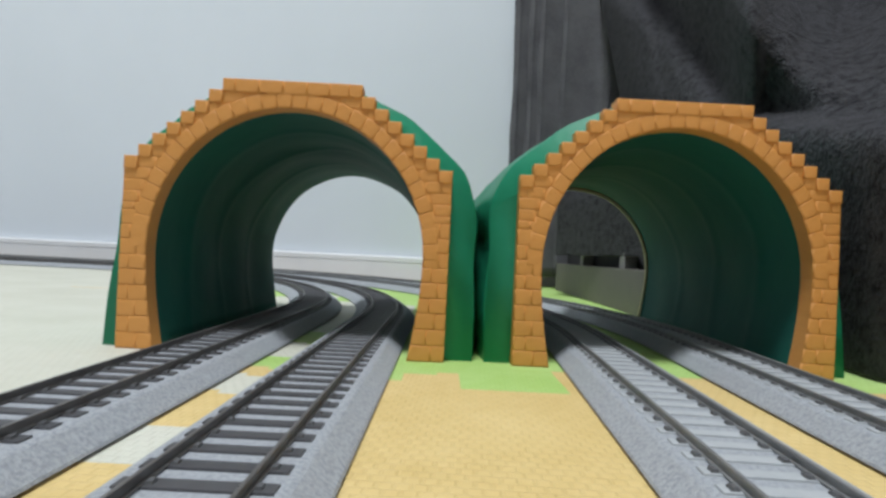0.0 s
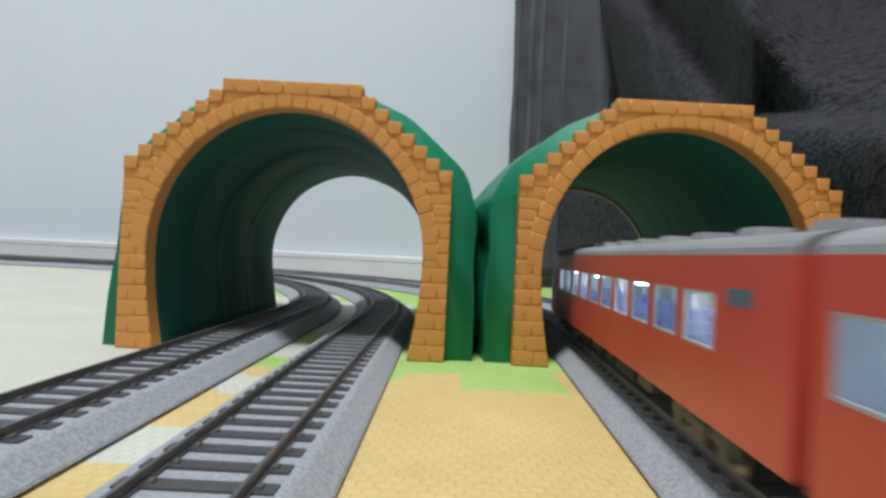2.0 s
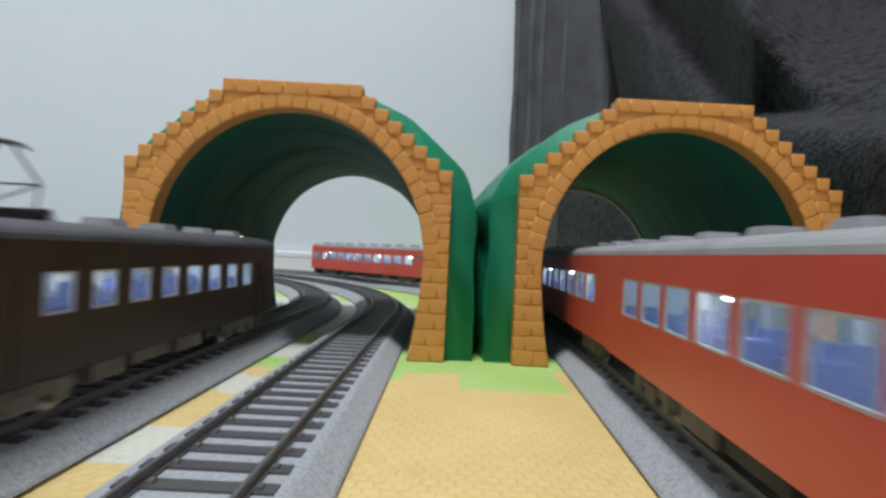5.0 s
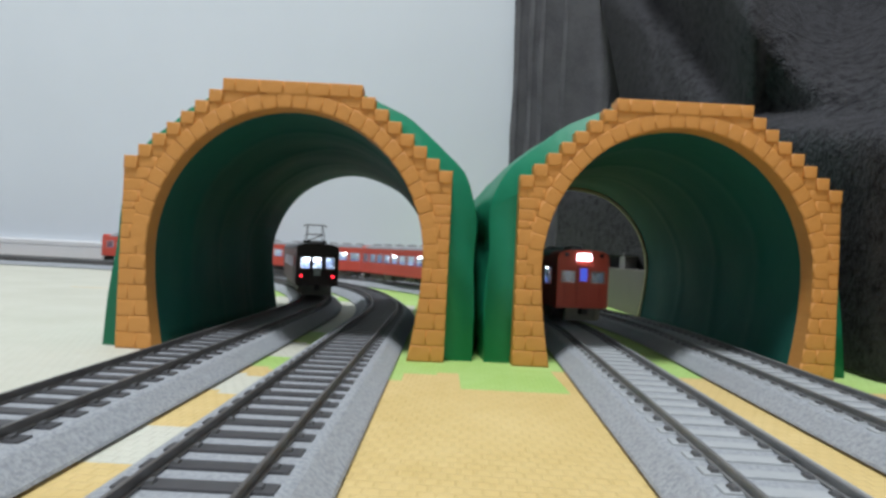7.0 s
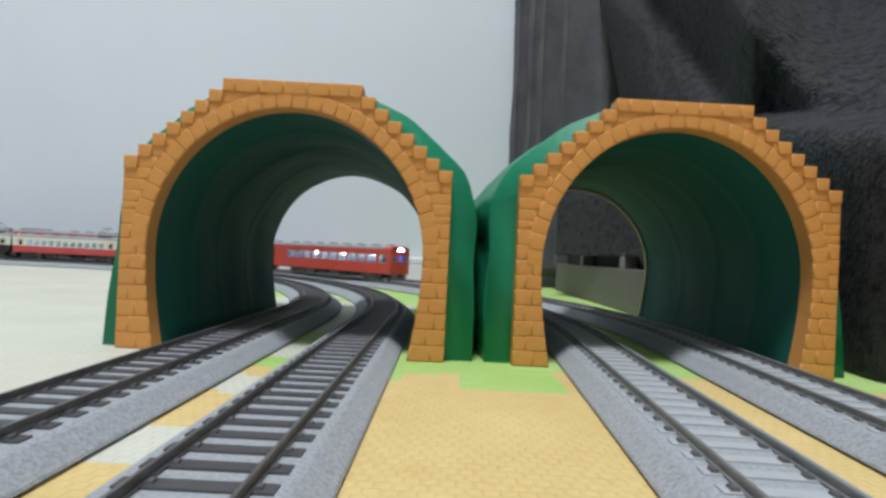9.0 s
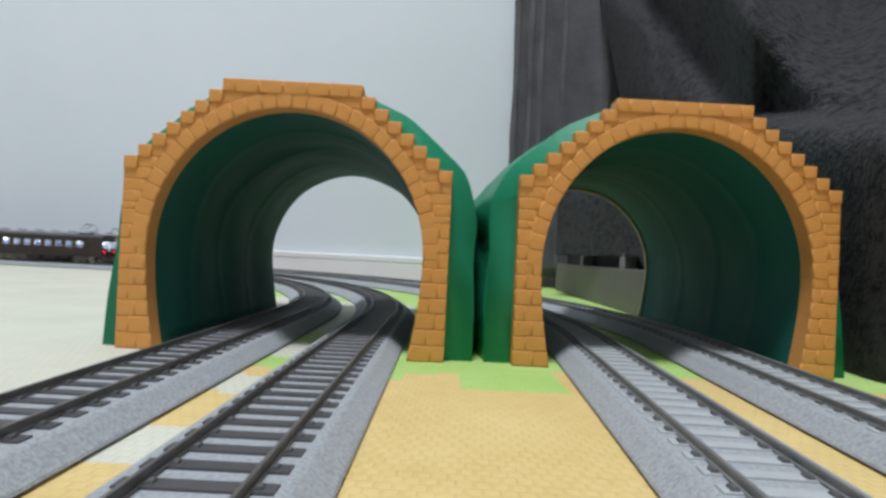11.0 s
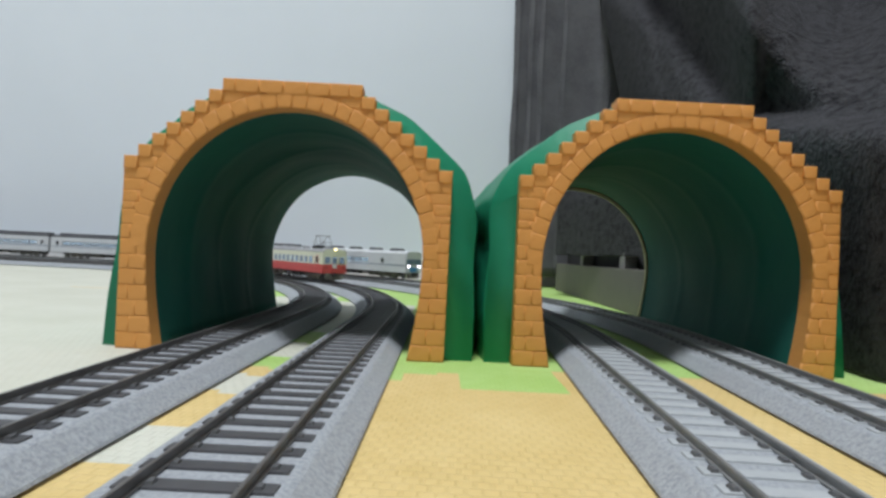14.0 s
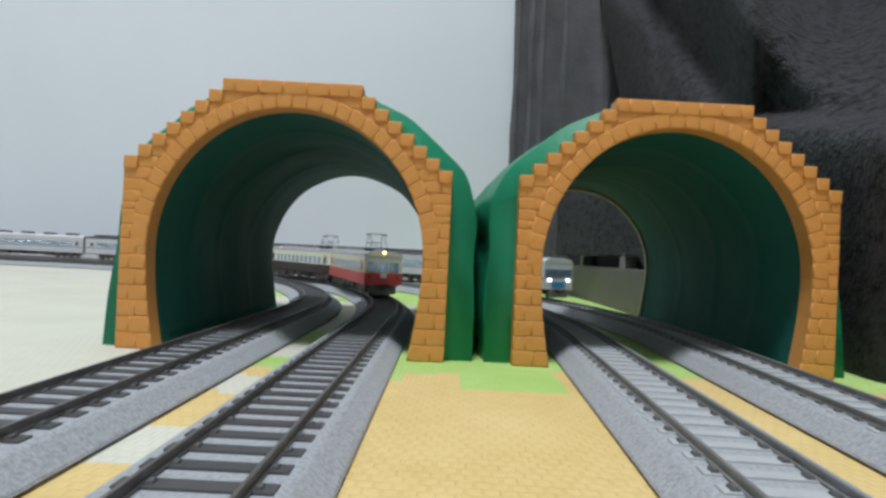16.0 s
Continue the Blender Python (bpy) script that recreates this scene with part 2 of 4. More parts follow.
def track(i):
    grey = i in (3, 4)
    label = "model railway track with grey ballast bed and " + ("pale concrete sleepers" if grey else "dark sleepers")
    t = thing("model_railway_track", label, "railway track", "tracks of the layout")
    st = stations(i, -1100, 2700)
    bm = bmesh.new()
    sweep(bm, i, st, [(-BED_HALF + 1.3, 0.05), (-BED_HALF + 1.3, 0.5), (-BED_HALF, 0.55), (-BED_HALF + 0.25, 0.95), (-9.2, BED_TOP - 0.25), (-8.6, BED_TOP), (8.6, BED_TOP), (9.2, BED_TOP - 0.25), (BED_HALF - 0.25, 0.95), (BED_HALF, 0.55), (BED_HALF - 1.3, 0.5), (BED_HALF - 1.3, 0.05)])
    part("roadbed", bm, BALLAST, t, "speckled grey ballast bed with sloping shoulders")
    z0 = BED_TOP + 0.2
    for side in (-1, 1):
        bm = bmesh.new()
        c = side * GAUGE_HALF
        sweep(bm, i, st, [(c - 0.42, z0), (c - 0.42, z0 + 0.16), (c - 0.12, z0 + 0.28), (c - 0.12, RAIL_TOP - 0.42), (c - 0.25, RAIL_TOP - 0.36), (c - 0.25, RAIL_TOP - 0.06), (c - 0.19, RAIL_TOP),
                          (c + 0.19, RAIL_TOP), (c + 0.25, RAIL_TOP - 0.06), (c + 0.25, RAIL_TOP - 0.36), (c + 0.12, RAIL_TOP - 0.42), (c + 0.12, z0 + 0.28), (c + 0.42, z0 + 0.16), (c + 0.42, z0)])
        part("rail", bm, RAIL if grey else RAIL_DARK, t, "nickel rail" if grey else "dark weathered rail")
    # one sleeper mesh shared by all near sleepers
    def sleeper_bm(bm, off=(0, 0, 0), h=0.0):
        co, si = math.cos(h), math.sin(h)
        start = len(bm.verts)
        bm_box(bm, -7.9, 7.9, -1.3, 1.3, BED_TOP - 0.3, z0 + 0.05, 0.12)
        nf = len(bm.faces)
        if grey:
            for c in (-6.35, -4.25, 4.25, 6.35):
                bm_box(bm, c - 0.5, c + 0.5, -0.75, 0.75, z0 + 0.05, z0 + 0.45, 0.15)
        else:
            for c in (-6.15, -4.45, 4.45, 6.15):
                bm_box(bm, c - 0.4, c + 0.4, -0.6, 0.6, z0 + 0.05, z0 + 0.38, 0.1)
        bm.verts.ensure_lookup_table()
        bm.faces.ensure_lookup_table()
        for f in bm.faces[nf:]:
            f.material_index = 1
        for v in bm.verts[start:]:
            x, y, z = v.co
            v.co = (x * co - y * si + off[0] * U, x * si + y * co + off[1] * U, z)
    mats = [SLEEPER_GREY if grey else SLEEPER, CHAIR]
    bm = bmesh.new()
    sleeper_bm(bm)
    me = mesh_of("sleeper", bm, mats)
    k = 0
    s = 30.0
    while s < 560:
        x, y, h = on_line(i, s)
        piece("sleeper", me, t, Matrix.Translation((x * U, y * U, 0)) @ Matrix.Rotation(h, 4, "Z"))
        s += SLEEPER_PITCH
    verts, faces = [], []
    while s < 1300:
        x, y, h = on_line(i, s)
        b = len(verts)
        for o, l, z in ((-7.5, -0.95, BED_TOP - 0.3), (7.5, -0.95, BED_TOP - 0.3), (7.5, 0.95, BED_TOP - 0.3), (-7.5, 0.95, BED_TOP - 0.3),
                        (-7.4, -0.85, z0 + 0.05), (7.4, -0.85, z0 + 0.05), (7.4, 0.85, z0 + 0.05), (-7.4, 0.85, z0 + 0.05)):
            verts.append(((x + o * math.cos(h) - l * math.sin(h)) * U, (y + o * math.sin(h) + l * math.cos(h)) * U, z * U))
        faces += [[b + q for q in f] for f in ((4, 5, 6, 7), (0, 1, 5, 4), (1, 2, 6, 5), (2, 3, 7, 6), (3, 0, 4, 7))]
        s += SLEEPER_PITCH
    me2 = bpy.data.meshes.new("far_sleepers")
    me2.from_pydata(verts, [], faces)
    me2.materials.append(mats[0])
    ob = new("far_sleepers", me2)
    ob.parent = t
    tagged(ob, kind="stuff")


# ---- the toy tunnels ----
HALF, SHOULDER, STEP_X, STEP_Z, STEPS = 42.0, 49.3, 3.45, 3.0, 7
TOP = SHOULDER + STEPS * STEP_Z
IN_HALF, IN_BASE, SPRING, CROWN = 35.4, 32.4, 26.0, 63.5
FACE_DEEP, SHELL_LONG = 5.0, 118.0


def opening(n_side=8, n_arch=28, grow=0.0):
    """The horseshoe opening from the left foot over the crown to the right foot, with normals pointing outwards."""
    pts = []
    for k in range(n_side):
        q = k / n_side
        w = IN_BASE + (IN_HALF - IN_BASE) * math.sin(q * math.pi / 2)
        pts.append((-w - grow, SPRING * q))
    for k in range(n_arch + 1):
        q = math.pi - math.pi * k / n_arch
        pts.append(((IN_HALF + grow) * math.cos(q), SPRING + (CROWN - SPRING + grow) * math.sin(q)))
    return pts + [(-x, z) for x, z in pts[:n_side][::-1]]


def step_top(x):
    """Height of the stepped gable above a place x across the front."""
    a = HALF - abs(x)
    return SHOULDER + STEP_Z * min(STEPS, int(max(a, 0) / STEP_X + 1e-6))


def tunnel(m, group, bulge, seed, rim=False):
    t = thing("toy_tunnel", "green plastic toy tunnel with an orange brick portal over tracks", "toy tunnel", group)
    # front slab: columns between the opening and the stepped top
    bm = bmesh.new()
    op = opening()
    xs = sorted({round(x, 4) for x, z in op if z >= SPRING} | {-HALF + STEP_X * k for k in range(STEPS + 1)} | {HALF - STEP_X * k for k in range(STEPS + 1)})

    def low(x):
        if abs(x) >= IN_HALF - 1e-4:
            return None
        return SPRING + (CROWN - SPRING) * math.sqrt(max(0.0, 1 - (x / IN_HALF) ** 2))

    y0, y1 = 0.0, FACE_DEEP
    for a, b in zip(xs[:-1], xs[1:]):
        top = step_top((a + b) / 2) - 0.15
        la, lb = low(a), low(b)
        la = SPRING if la is None else la
        lb = SPRING if lb is None else lb
        if abs((a + b) / 2) > IN_HALF:
            la = lb = SPRING
        v = [bm.verts.new((p * U, q * U, r * U)) for p, q, r in ((a, y0, la), (b, y0, lb), (b, y0, top), (a, y0, top), (a, y1, la), (b, y1, lb), (b, y1, top), (a, y1, top))]
        for f in ((0, 1, 2, 3), (7, 6, 5, 4), (0, 4, 5, 1), (3, 2, 6, 7), (0, 3, 7, 4), (1, 5, 6, 2)):
            bm.faces.new([v[k] for k in f])
    side = [p for p in op[:9]]
    for sg in (-1, 1):
        for (xa, za), (xb, zb) in zip(side[:-1], side[1:]):
            rings = [[(sg * HALF, y, za), (sg * abs(xa), y, za), (sg * abs(xb), y, zb), (sg * HALF, y, zb)] for y in (y0, y1)]
            bm_loft(bm, rings)
    bmesh.ops.remove_doubles(bm, verts=bm.verts[:], dist=1e-6)
    part("portal_slab", bm, MORTAR, t, "orange plastic portal with recessed brick joints")
    # bricks, each with rounded edges, proud of the slab
    rng = random.Random(seed)

    def brick(quad, proud=0.75):
        proud *= 0.52
        cx, cz = sum(p[0] for p in quad) / 4, sum(p[1] for p in quad) / 4
        g = 0.0
        out = []
        for x, z in quad:
            d = math.hypot(x - cx, z - cz) or 1
            out.append((x - (x - cx) / d * g * 1.3, z - (z - cz) / d * g * 1.3))
        pr = proud + rng.uniform(-0.07, 0.07)
        bm = bmesh.new()
        rings = []
        for y, sh in ((0.25, 0.0), (-pr + 0.3, 0.0), (-pr + 0.1, 0.14), (-pr + 0.02, 0.42), (-pr, 0.85)):
            ring = []
            for x, z in out:
                d = math.hypot(x - cx, z - cz) or 1
                ring.append(((x - cx) * (1 - sh / d), y, (z - cz) * (1 - sh / d)))
            rings.append(ring)
        bm_loft(bm, rings)
        bmesh.ops.recalc_face_normals(bm, faces=bm.faces[:])
        for f in bm.faces:
            f.smooth = True
        me = bpy.data.meshes.new("brick")
        bm.to_mesh(me)
        bm.free()
        me.materials.append(BRICK)
        piece("brick", me, t, Matrix.Translation((cx * U, 0, cz * U)))

    ring_w = 4.0
    # voussoirs round the arch
    n = 30
    for k in range(n):
        q0, q1 = math.pi - math.pi * k / n, math.pi - math.pi * (k + 1) / n
        f = lambda q, g: ((IN_HALF + g) * math.cos(q), SPRING + (CROWN - SPRING + g) * math.sin(q))
        if abs(f((q0 + q1) / 2, ring_w)[0]) > HALF - 2.4 and f(q0, 0)[1] < 36:
            continue
        brick([f(q0, 0.05), f(q1, 0.05), f(q1, ring_w), f(q0, ring_w)], 0.9)
    # jamb courses, two bricks wide with broken joints
    zc, row = 0.2, 0
    while zc < 36.5:
        h = 3.9 + rng.uniform(-0.25, 0.25)
        z1 = min(zc + h, 37.5)
        for sg in (-1, 1):
            def inn(z):
                if z <= SPRING:
                    return IN_BASE + (IN_HALF - IN_BASE) * math.sin(z / SPRING * math.pi / 2)
                return IN_HALF * math.sqrt(max(0, 1 - ((z - SPRING) / (CROWN - SPRING)) ** 2))
            a, b = inn(zc) + 0.05, inn(z1) + 0.05
            mid = (max(a, b) + HALF) / 2 + (0.9 if (row + (sg > 0)) % 2 else -0.9)
            dz = 1.6 * ((row % 3) - 1) * 0.3
            brick([(sg * a, zc), (sg * mid, zc + dz * 0.3), (sg * mid, z1 + dz * 0.3), (sg * b, z1)], 0.75)
            brick([(sg * mid, zc), (sg * HALF, zc), (sg * HALF, z1), (sg * mid, z1)], 0.7)
        zc, row = z1, row + 1
    # coursed fill under the gable steps
    zc = 37.5
    while zc < TOP - STEP_Z - 0.5:
        z1 = min(zc + 2.95, TOP - STEP_Z)
        zm = (zc + z1) / 2
        q = max(-1.0, min(1.0, (zm - SPRING) / (CROWN + ring_w - SPRING)))
        xi = (IN_HALF + ring_w) * math.sqrt(1 - q * q) + 0.3
        xo = HALF if z1 <= SHOULDER + 0.1 else HALF - STEP_X * math.ceil((z1 - SHOULDER) / STEP_Z - 1e-3)
        cap = 0 if z1 < SHOULDER - 2 else STEP_X
        for sg in (-1, 1):
            x = xi
            while x < xo - cap - 0.8:
                w = min(4.6 + rng.uniform(-0.7, 0.7), xo - cap - x)
                if xo - cap - x - w < 1.2:
                    w = xo - cap - x
                brick([(sg * x, zc), (sg * (x + w), zc), (sg * (x + w), z1), (sg * x, z1)], 0.35)
                x += w
        zc = z1
    # proud step blocks and the top cap
    for k in range(STEPS):
        for sg in (-1, 1):
            xa, xb = HALF - STEP_X * k, HALF - STEP_X * (k + 1)
            z1 = SHOULDER + STEP_Z * k
            brick([(sg * xb, z1 - 3.3), (sg * xa, z1 - 3.3), (sg * xa, z1), (sg * xb, z1)], 1.15)
    xa = HALF - STEP_X * STEPS
    cuts = [-xa, -xa + 3.2, -xa + 9.3, -xa + 15.5, -xa + 21.6, -xa + 27.4, -xa + 32.4, xa]
    for a, b in zip(cuts[:-1], cuts[1:]):
        brick([(a, TOP - 3.4), (b, TOP - 3.4), (b, TOP), (a, TOP)], 1.3)
    # green shell, lumpy outside, pleated inside; the feet flare out behind the portal
    base = opening()

    def skin(y, q, inside):
        ring = []
        if inside:
            for k, (x, z) in enumerate(base):
                w = 0.6 + 0.25 * math.sin(q * 21 + 1.4 * math.sin(k * 0.3 + seed)) * min(1, q * 6) + 0.6 * noise.noise(Vector((k * 0.22, q * 6, seed))) * min(1, q * 6)
                for at, tall in ((0.2, 0.3), (0.42, 0.3), (0.68, 0.35)):
                    w -= tall * math.exp(-((q - at - 0.012 * math.sin(k * 0.4 + seed + at * 9)) / 0.016) ** 2)
                f = 1 + w / IN_HALF
                ring.append((x * f, y, z * (1 + (w - 2.6 * min(1, q * 1.6)) / CROWN)))
            return ring
        na = 52
        run = min(1.0, q * 4 + 0.85)
        for k in range(na + 1):
            a = math.pi - math.pi * k / na
            ca, sa = math.cos(a), max(math.sin(a), 0.0)
            lump = noise.noise(Vector((ca * 2.4 + seed, q * 4.2, sa * 2.4))) * 1.1 * run + noise.noise(Vector((ca * 6 + seed, q * 5, sa * 6))) * 0.7 * run
            pleat = 0.8 * math.sin(k * 1.25 + 2.2 * noise.noise(Vector((q * 2.5, k * 0.09, seed)))) * run * (1 - sa ** 3)
            # upright flanks to the shoulder, then a rounded slope to the crown
            u = min(max((sa - 0.4) / 0.4, 0.0), 1.0)
            bend = 0.15 + 0.66 * u * u * (3 - 2 * u)
            gz = sa ** 0.62 * (68.2 + 2.8 * run + lump * 0.7)
            out_top, out_foot = bulge[ca > 0]
            out = out_foot + (out_top - out_foot) * min(1.0, gz / 42.0) + 2.0 * min(1.0, q * 3) * min(1.0, gz / 20.0)
            gx = math.copysign(abs(ca) ** bend, ca) * (42.0 + out + (lump + pleat) * min(1.0, 0.35 + q * 8))
            ring.append((gx, y, gz))
        return ring

    ny = 72
    stn = [(FACE_DEEP * 0.7 + (SHELL_LONG - FACE_DEEP * 0.7) * r / ny, r / ny) for r in range(ny + 1)]
    bm = bmesh.new()
    no, ni = 53, len(base)
    bm_loft(bm, [skin(y, q, False) + skin(y, q, True)[::-1] for y, q in stn])
    # inner faces get the darker green with shade painted in
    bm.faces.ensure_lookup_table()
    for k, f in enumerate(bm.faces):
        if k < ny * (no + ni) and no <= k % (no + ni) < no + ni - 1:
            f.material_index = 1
    part("hill_shell", bm, [GREEN, GREEN_SHADED], t, "glossy green moulded hill shell, inside coloured darker as shade", smooth=True)
    if not rim:
        t.matrix_basis = m
        return t
    # back rim of the shell, its tan colour standing for light on the edge
    bm = bmesh.new()
    y = SHELL_LONG
    inn = skin(y, 1.0, True)
    rings = [[(x * k, yy, z * k) for x, _, z in inn] for yy, k in ((y - 1.5, 0.999), (y - 1.5, 0.982), (y + 0.8, 0.982), (y + 0.8, 1.02))]
    bm_loft(bm, rings, closed=False)
    part("rear_rim", bm, RIM_LIT, t, "rim round the far opening, coloured tan as a lit edge", smooth=True)
    t.matrix_basis = m
    return t


def along(pts, q):
    """A smooth plan line through pts, q from 0 to 1."""
    f = min(max(q, 0.0), 1.0) * (len(pts) - 1)
    k = min(int(f), len(pts) - 2)
    u = f - k
    p0, p1, p2, p3 = pts[max(k - 1, 0)], pts[k], pts[k + 1], pts[min(k + 2, len(pts) - 1)]
    return [0.5 * (2 * b + (c - a) * u + (2 * a - 5 * b + 4 * c - d) * u * u + (3 * b - a - 3 * c + d) * u ** 3) for a, b, c, d in zip(p0, p1, p2, p3)]


def cloth(name, vs, nu, material, label, category):
    nv = len(vs) // (nu + 1) - 1
    me = bpy.data.meshes.new(name)
    me.from_pydata(vs, [], [(j * (nu + 1) + i, j * (nu + 1) + i + 1, (j + 1) * (nu + 1) + i + 1, (j + 1) * (nu + 1) + i) for j in range(nv) for i in range(nu)])
    me.materials.append(material)
    for p in me.polygons:
        p.use_smooth = True
    ob = tagged(new(name, me), label, category)
    md = ob.modifiers.new("thickness", "SOLIDIFY")
    md.thickness, md.offset = 0.003, -1
    return ob


def step(a, b, x):
    u = min(max((x - a) / (b - a), 0.0), 1.0)
    return u * u * (3 - 2 * u)


def curtain():
    plan = [(69, 594), (74, 580), (82, 562), (92, 542), (110, 524), (150, 520), (220, 528)]
    nu, nv = 180, 60
    vs = []
    for j in range(nv + 1):
        r = j / nv
        for i in range(nu + 1):
            q = i / nu
            x, y = along(plan, q)
            z = 5 + 10 * q + (640 - 5) * r
            w = 26 * (abs(math.sin(q * 19 + 0.3 * math.sin(r * 3))) ** 0.7 - 0.5) + 3 * math.sin(q * 23 + 1)
            vs.append(((x + w * 0.75 + 6 * r - 5 * math.sin(r * 3) * (1 - q)) * U, (y + w * 0.5) * U, z * U))
    cloth("curtain", vs, nu, CURTAIN, "smooth dark grey curtain hanging in narrow vertical folds", "curtain")


def blanket():
    plan = [(86, 440), (92, 415), (97, 380), (104, 330), (110, 285), (113, 240), (114, 200), (113.5, 165), (115, 140), (150, 120), (320, 112), (600, 116)]
    nu, nv = 260, 150
    first = 0.194
    cols = []
    for i in range(nu + 1):
        q = i / nu
        px, py = along(plan, q)
        hem = 30 * step(285, 315, py) + 0.8
        x, y, z, col = px, py, hem, []
        fold = 0.6 * noise.noise(Vector((q * 10, 3.1, 1)))
        while len(col) <= nv:
            r = len(col) / nv
            z = hem + (470 - hem) * r ** 1.25
            dz = (470 - hem) * ((len(col) + 1) / nv) ** 1.25 + hem - z
            bear, rise = x / y, (z - 27) / y
            # v runs across the long diagonal fold that sags towards the bed's edge
            v = bear - (0.339 + (0.45 - rise) * 0.948)
            n1 = noise.noise(Vector((bear * 9, rise * 9, 4)))
            n2 = noise.noise(Vector((bear * 24, rise * 24, 8)))
            lean = 0.02
            high = step(0.268, 0.285, rise)
            lean += (0.5 + 0.75 * step(-0.15, -0.03, v)) * (1 - step(-0.03, 0.02, v)) * step(0.15, 0.25, rise) * (1 - step(0.46, 0.56, bear))
            lean -= 0.85 * step(-0.005, 0.03, v) * (1 - step(0.10, 0.18, v)) * high
            lean += 1.25 * step(0.10, 0.24, v) * (1 - 0.7 * step(0.36, 0.5, v)) * high
            edge = step(0.49, 0.55, bear)
            lean += edge * (2.3 * step(0.235, 0.258, rise) * (1 - high) + 0.6 * step(0.2, 0.235, rise) * (1 - step(0.235, 0.258, rise)))
            lean -= 0.16 * edge * (1 - step(0.2, 0.235, rise))
            lean += (0.22 * n1 + 0.16 * n2) * step(0.12, 0.22, rise)
            # the edge towards the curtain hangs aslant
            slant = (step(0.1, 0.27, rise) * 0.104 - max(0.0, rise - 0.276) * 0.25) * max(0.0, 1 - (bear - first) / 0.3)
            col.append(((x + slant * y + fold) * U, y * U, z * U))
            y += lean * dz
            x += lean * dz * min(bear, 1.1)
        cols.append(col)
    vs = [cols[i][j] for j in range(nv + 1) for i in range(nu + 1)]
    cloth("plush_blanket", vs, nu, PLUSH, "dark charcoal plush blanket draped over the bed base", "blanket")


def bed_base():
    t = thing("bed_base", "low beige bed base with a dark slot and pale posts", "bed base")
    bm = bmesh.new()
    bm_box(bm, 101, 112, 286, 510, 0.1, 23.8)
    part("side_board", bm, BOARD, t, bevel=0.5)
    bm = bmesh.new()
    bm_box(bm, 113, 400, 300, 520, 0.1, 33)
    part("back_panel", bm, DARK, t, "dark recess behind the posts")
    bm = bmesh.new()
    bm_box(bm, 114, 400, 300, 520, 33.05, 37, 0.5)
    part("top_board", bm, BOARD, t)
    for y in (330, 426):
        bm = bmesh.new()
        bm_box(bm, 104, 112, y, y + 8, 23.85, 33)
        part("post", bm, POST, t, bevel=0.4)


curtain()
bed_base()
blanket()
TOY = Matrix.Scale(0.978, 4)
L_FRONT = pose(-39.6 * U, 144.2 * U, 0, 0, 0, 0.7) @ TOY
R_FRONT = pose(59.75 * U, 145.7 * U, 0, 0, 0, 1.0) @ TOY

# ---- trains ----
RED = varied("vermilion_paint", (0.57, 0.074, 0.048), (0.63, 0.088, 0.058), 60, 0.38)
CRIMSON = varied("crimson_paint", (0.56, 0.075, 0.07), (0.62, 0.09, 0.085), 60, 0.4)
CREAM = varied("cream_paint", (0.72, 0.71, 0.55), (0.78, 0.77, 0.62), 60, 0.42)
BROWN = varied("dark_brown_paint", (0.022, 0.012, 0.010), (0.035, 0.02, 0.016), 60, 0.42)
SILVER = varied("silver_grey_paint", (0.56, 0.57, 0.58), (0.64, 0.65, 0.66), 60, 0.35)
BLUE = varied("sky_blue_paint", (0.05, 0.24, 0.46), (0.07, 0.29, 0.52), 60, 0.4)
ROOF = varied("grey_roof", (0.24, 0.24, 0.25), (0.31, 0.31, 0.32), 80, 0.6)
ROOF_DARK = varied("dark_roof", (0.045, 0.045, 0.05), (0.075, 0.075, 0.08), 80, 0.6)
UNDER = varied("black_underframe", (0.02, 0.02, 0.021), (0.05, 0.047, 0.042), 200, 0.7)
BOGIE = varied("grey_bogie", (0.10, 0.095, 0.08), (0.17, 0.16, 0.13), 200, 0.65)
WHEEL = mat_new("wheel_steel", (0.3, 0.29, 0.28), 0.3, 0.9)
FRAME = mat_new("window_frame_metal", (0.42, 0.42, 0.44), 0.55, 0.2)
STRIPE = mat_new("slate_blue_stripe", (0.10, 0.15, 0.22), 0.5)
PALE = clear_pane("pale_train_glass", milk=0.35)
PANE = clear_pane("train_glass", milk=0.26)
DARKPANE = mat_new("dark_glass", (0.02, 0.025, 0.03), 0.08)
SEAT = mat_new("blue_seat", (0.08, 0.13, 0.46), 0.7)
INSIDE = mat_new("pale_interior", (0.6, 0.66, 0.72), 0.7)
STRIP = glow("interior_lamp", (0.72, 0.90, 1.0), 3.6)
SPOT = glow("interior_led", (0.92, 0.97, 1.0), 26.0)
HEAD = glow("headlamp_white", (0.82, 0.84, 1.0), 9.0)
AMBER = glow("headlamp_warm", (1.0, 0.82, 0.4), 4.0)
TAIL = glow("tail_lamp_red", (1.0, 0.02, 0.04), 6.0)
SIGN = glow("blind_blue", (0.08, 0.12, 0.8), 0.7)
PLATE = mat_new("white_plate", (0.7, 0.7, 0.7), 0.5)


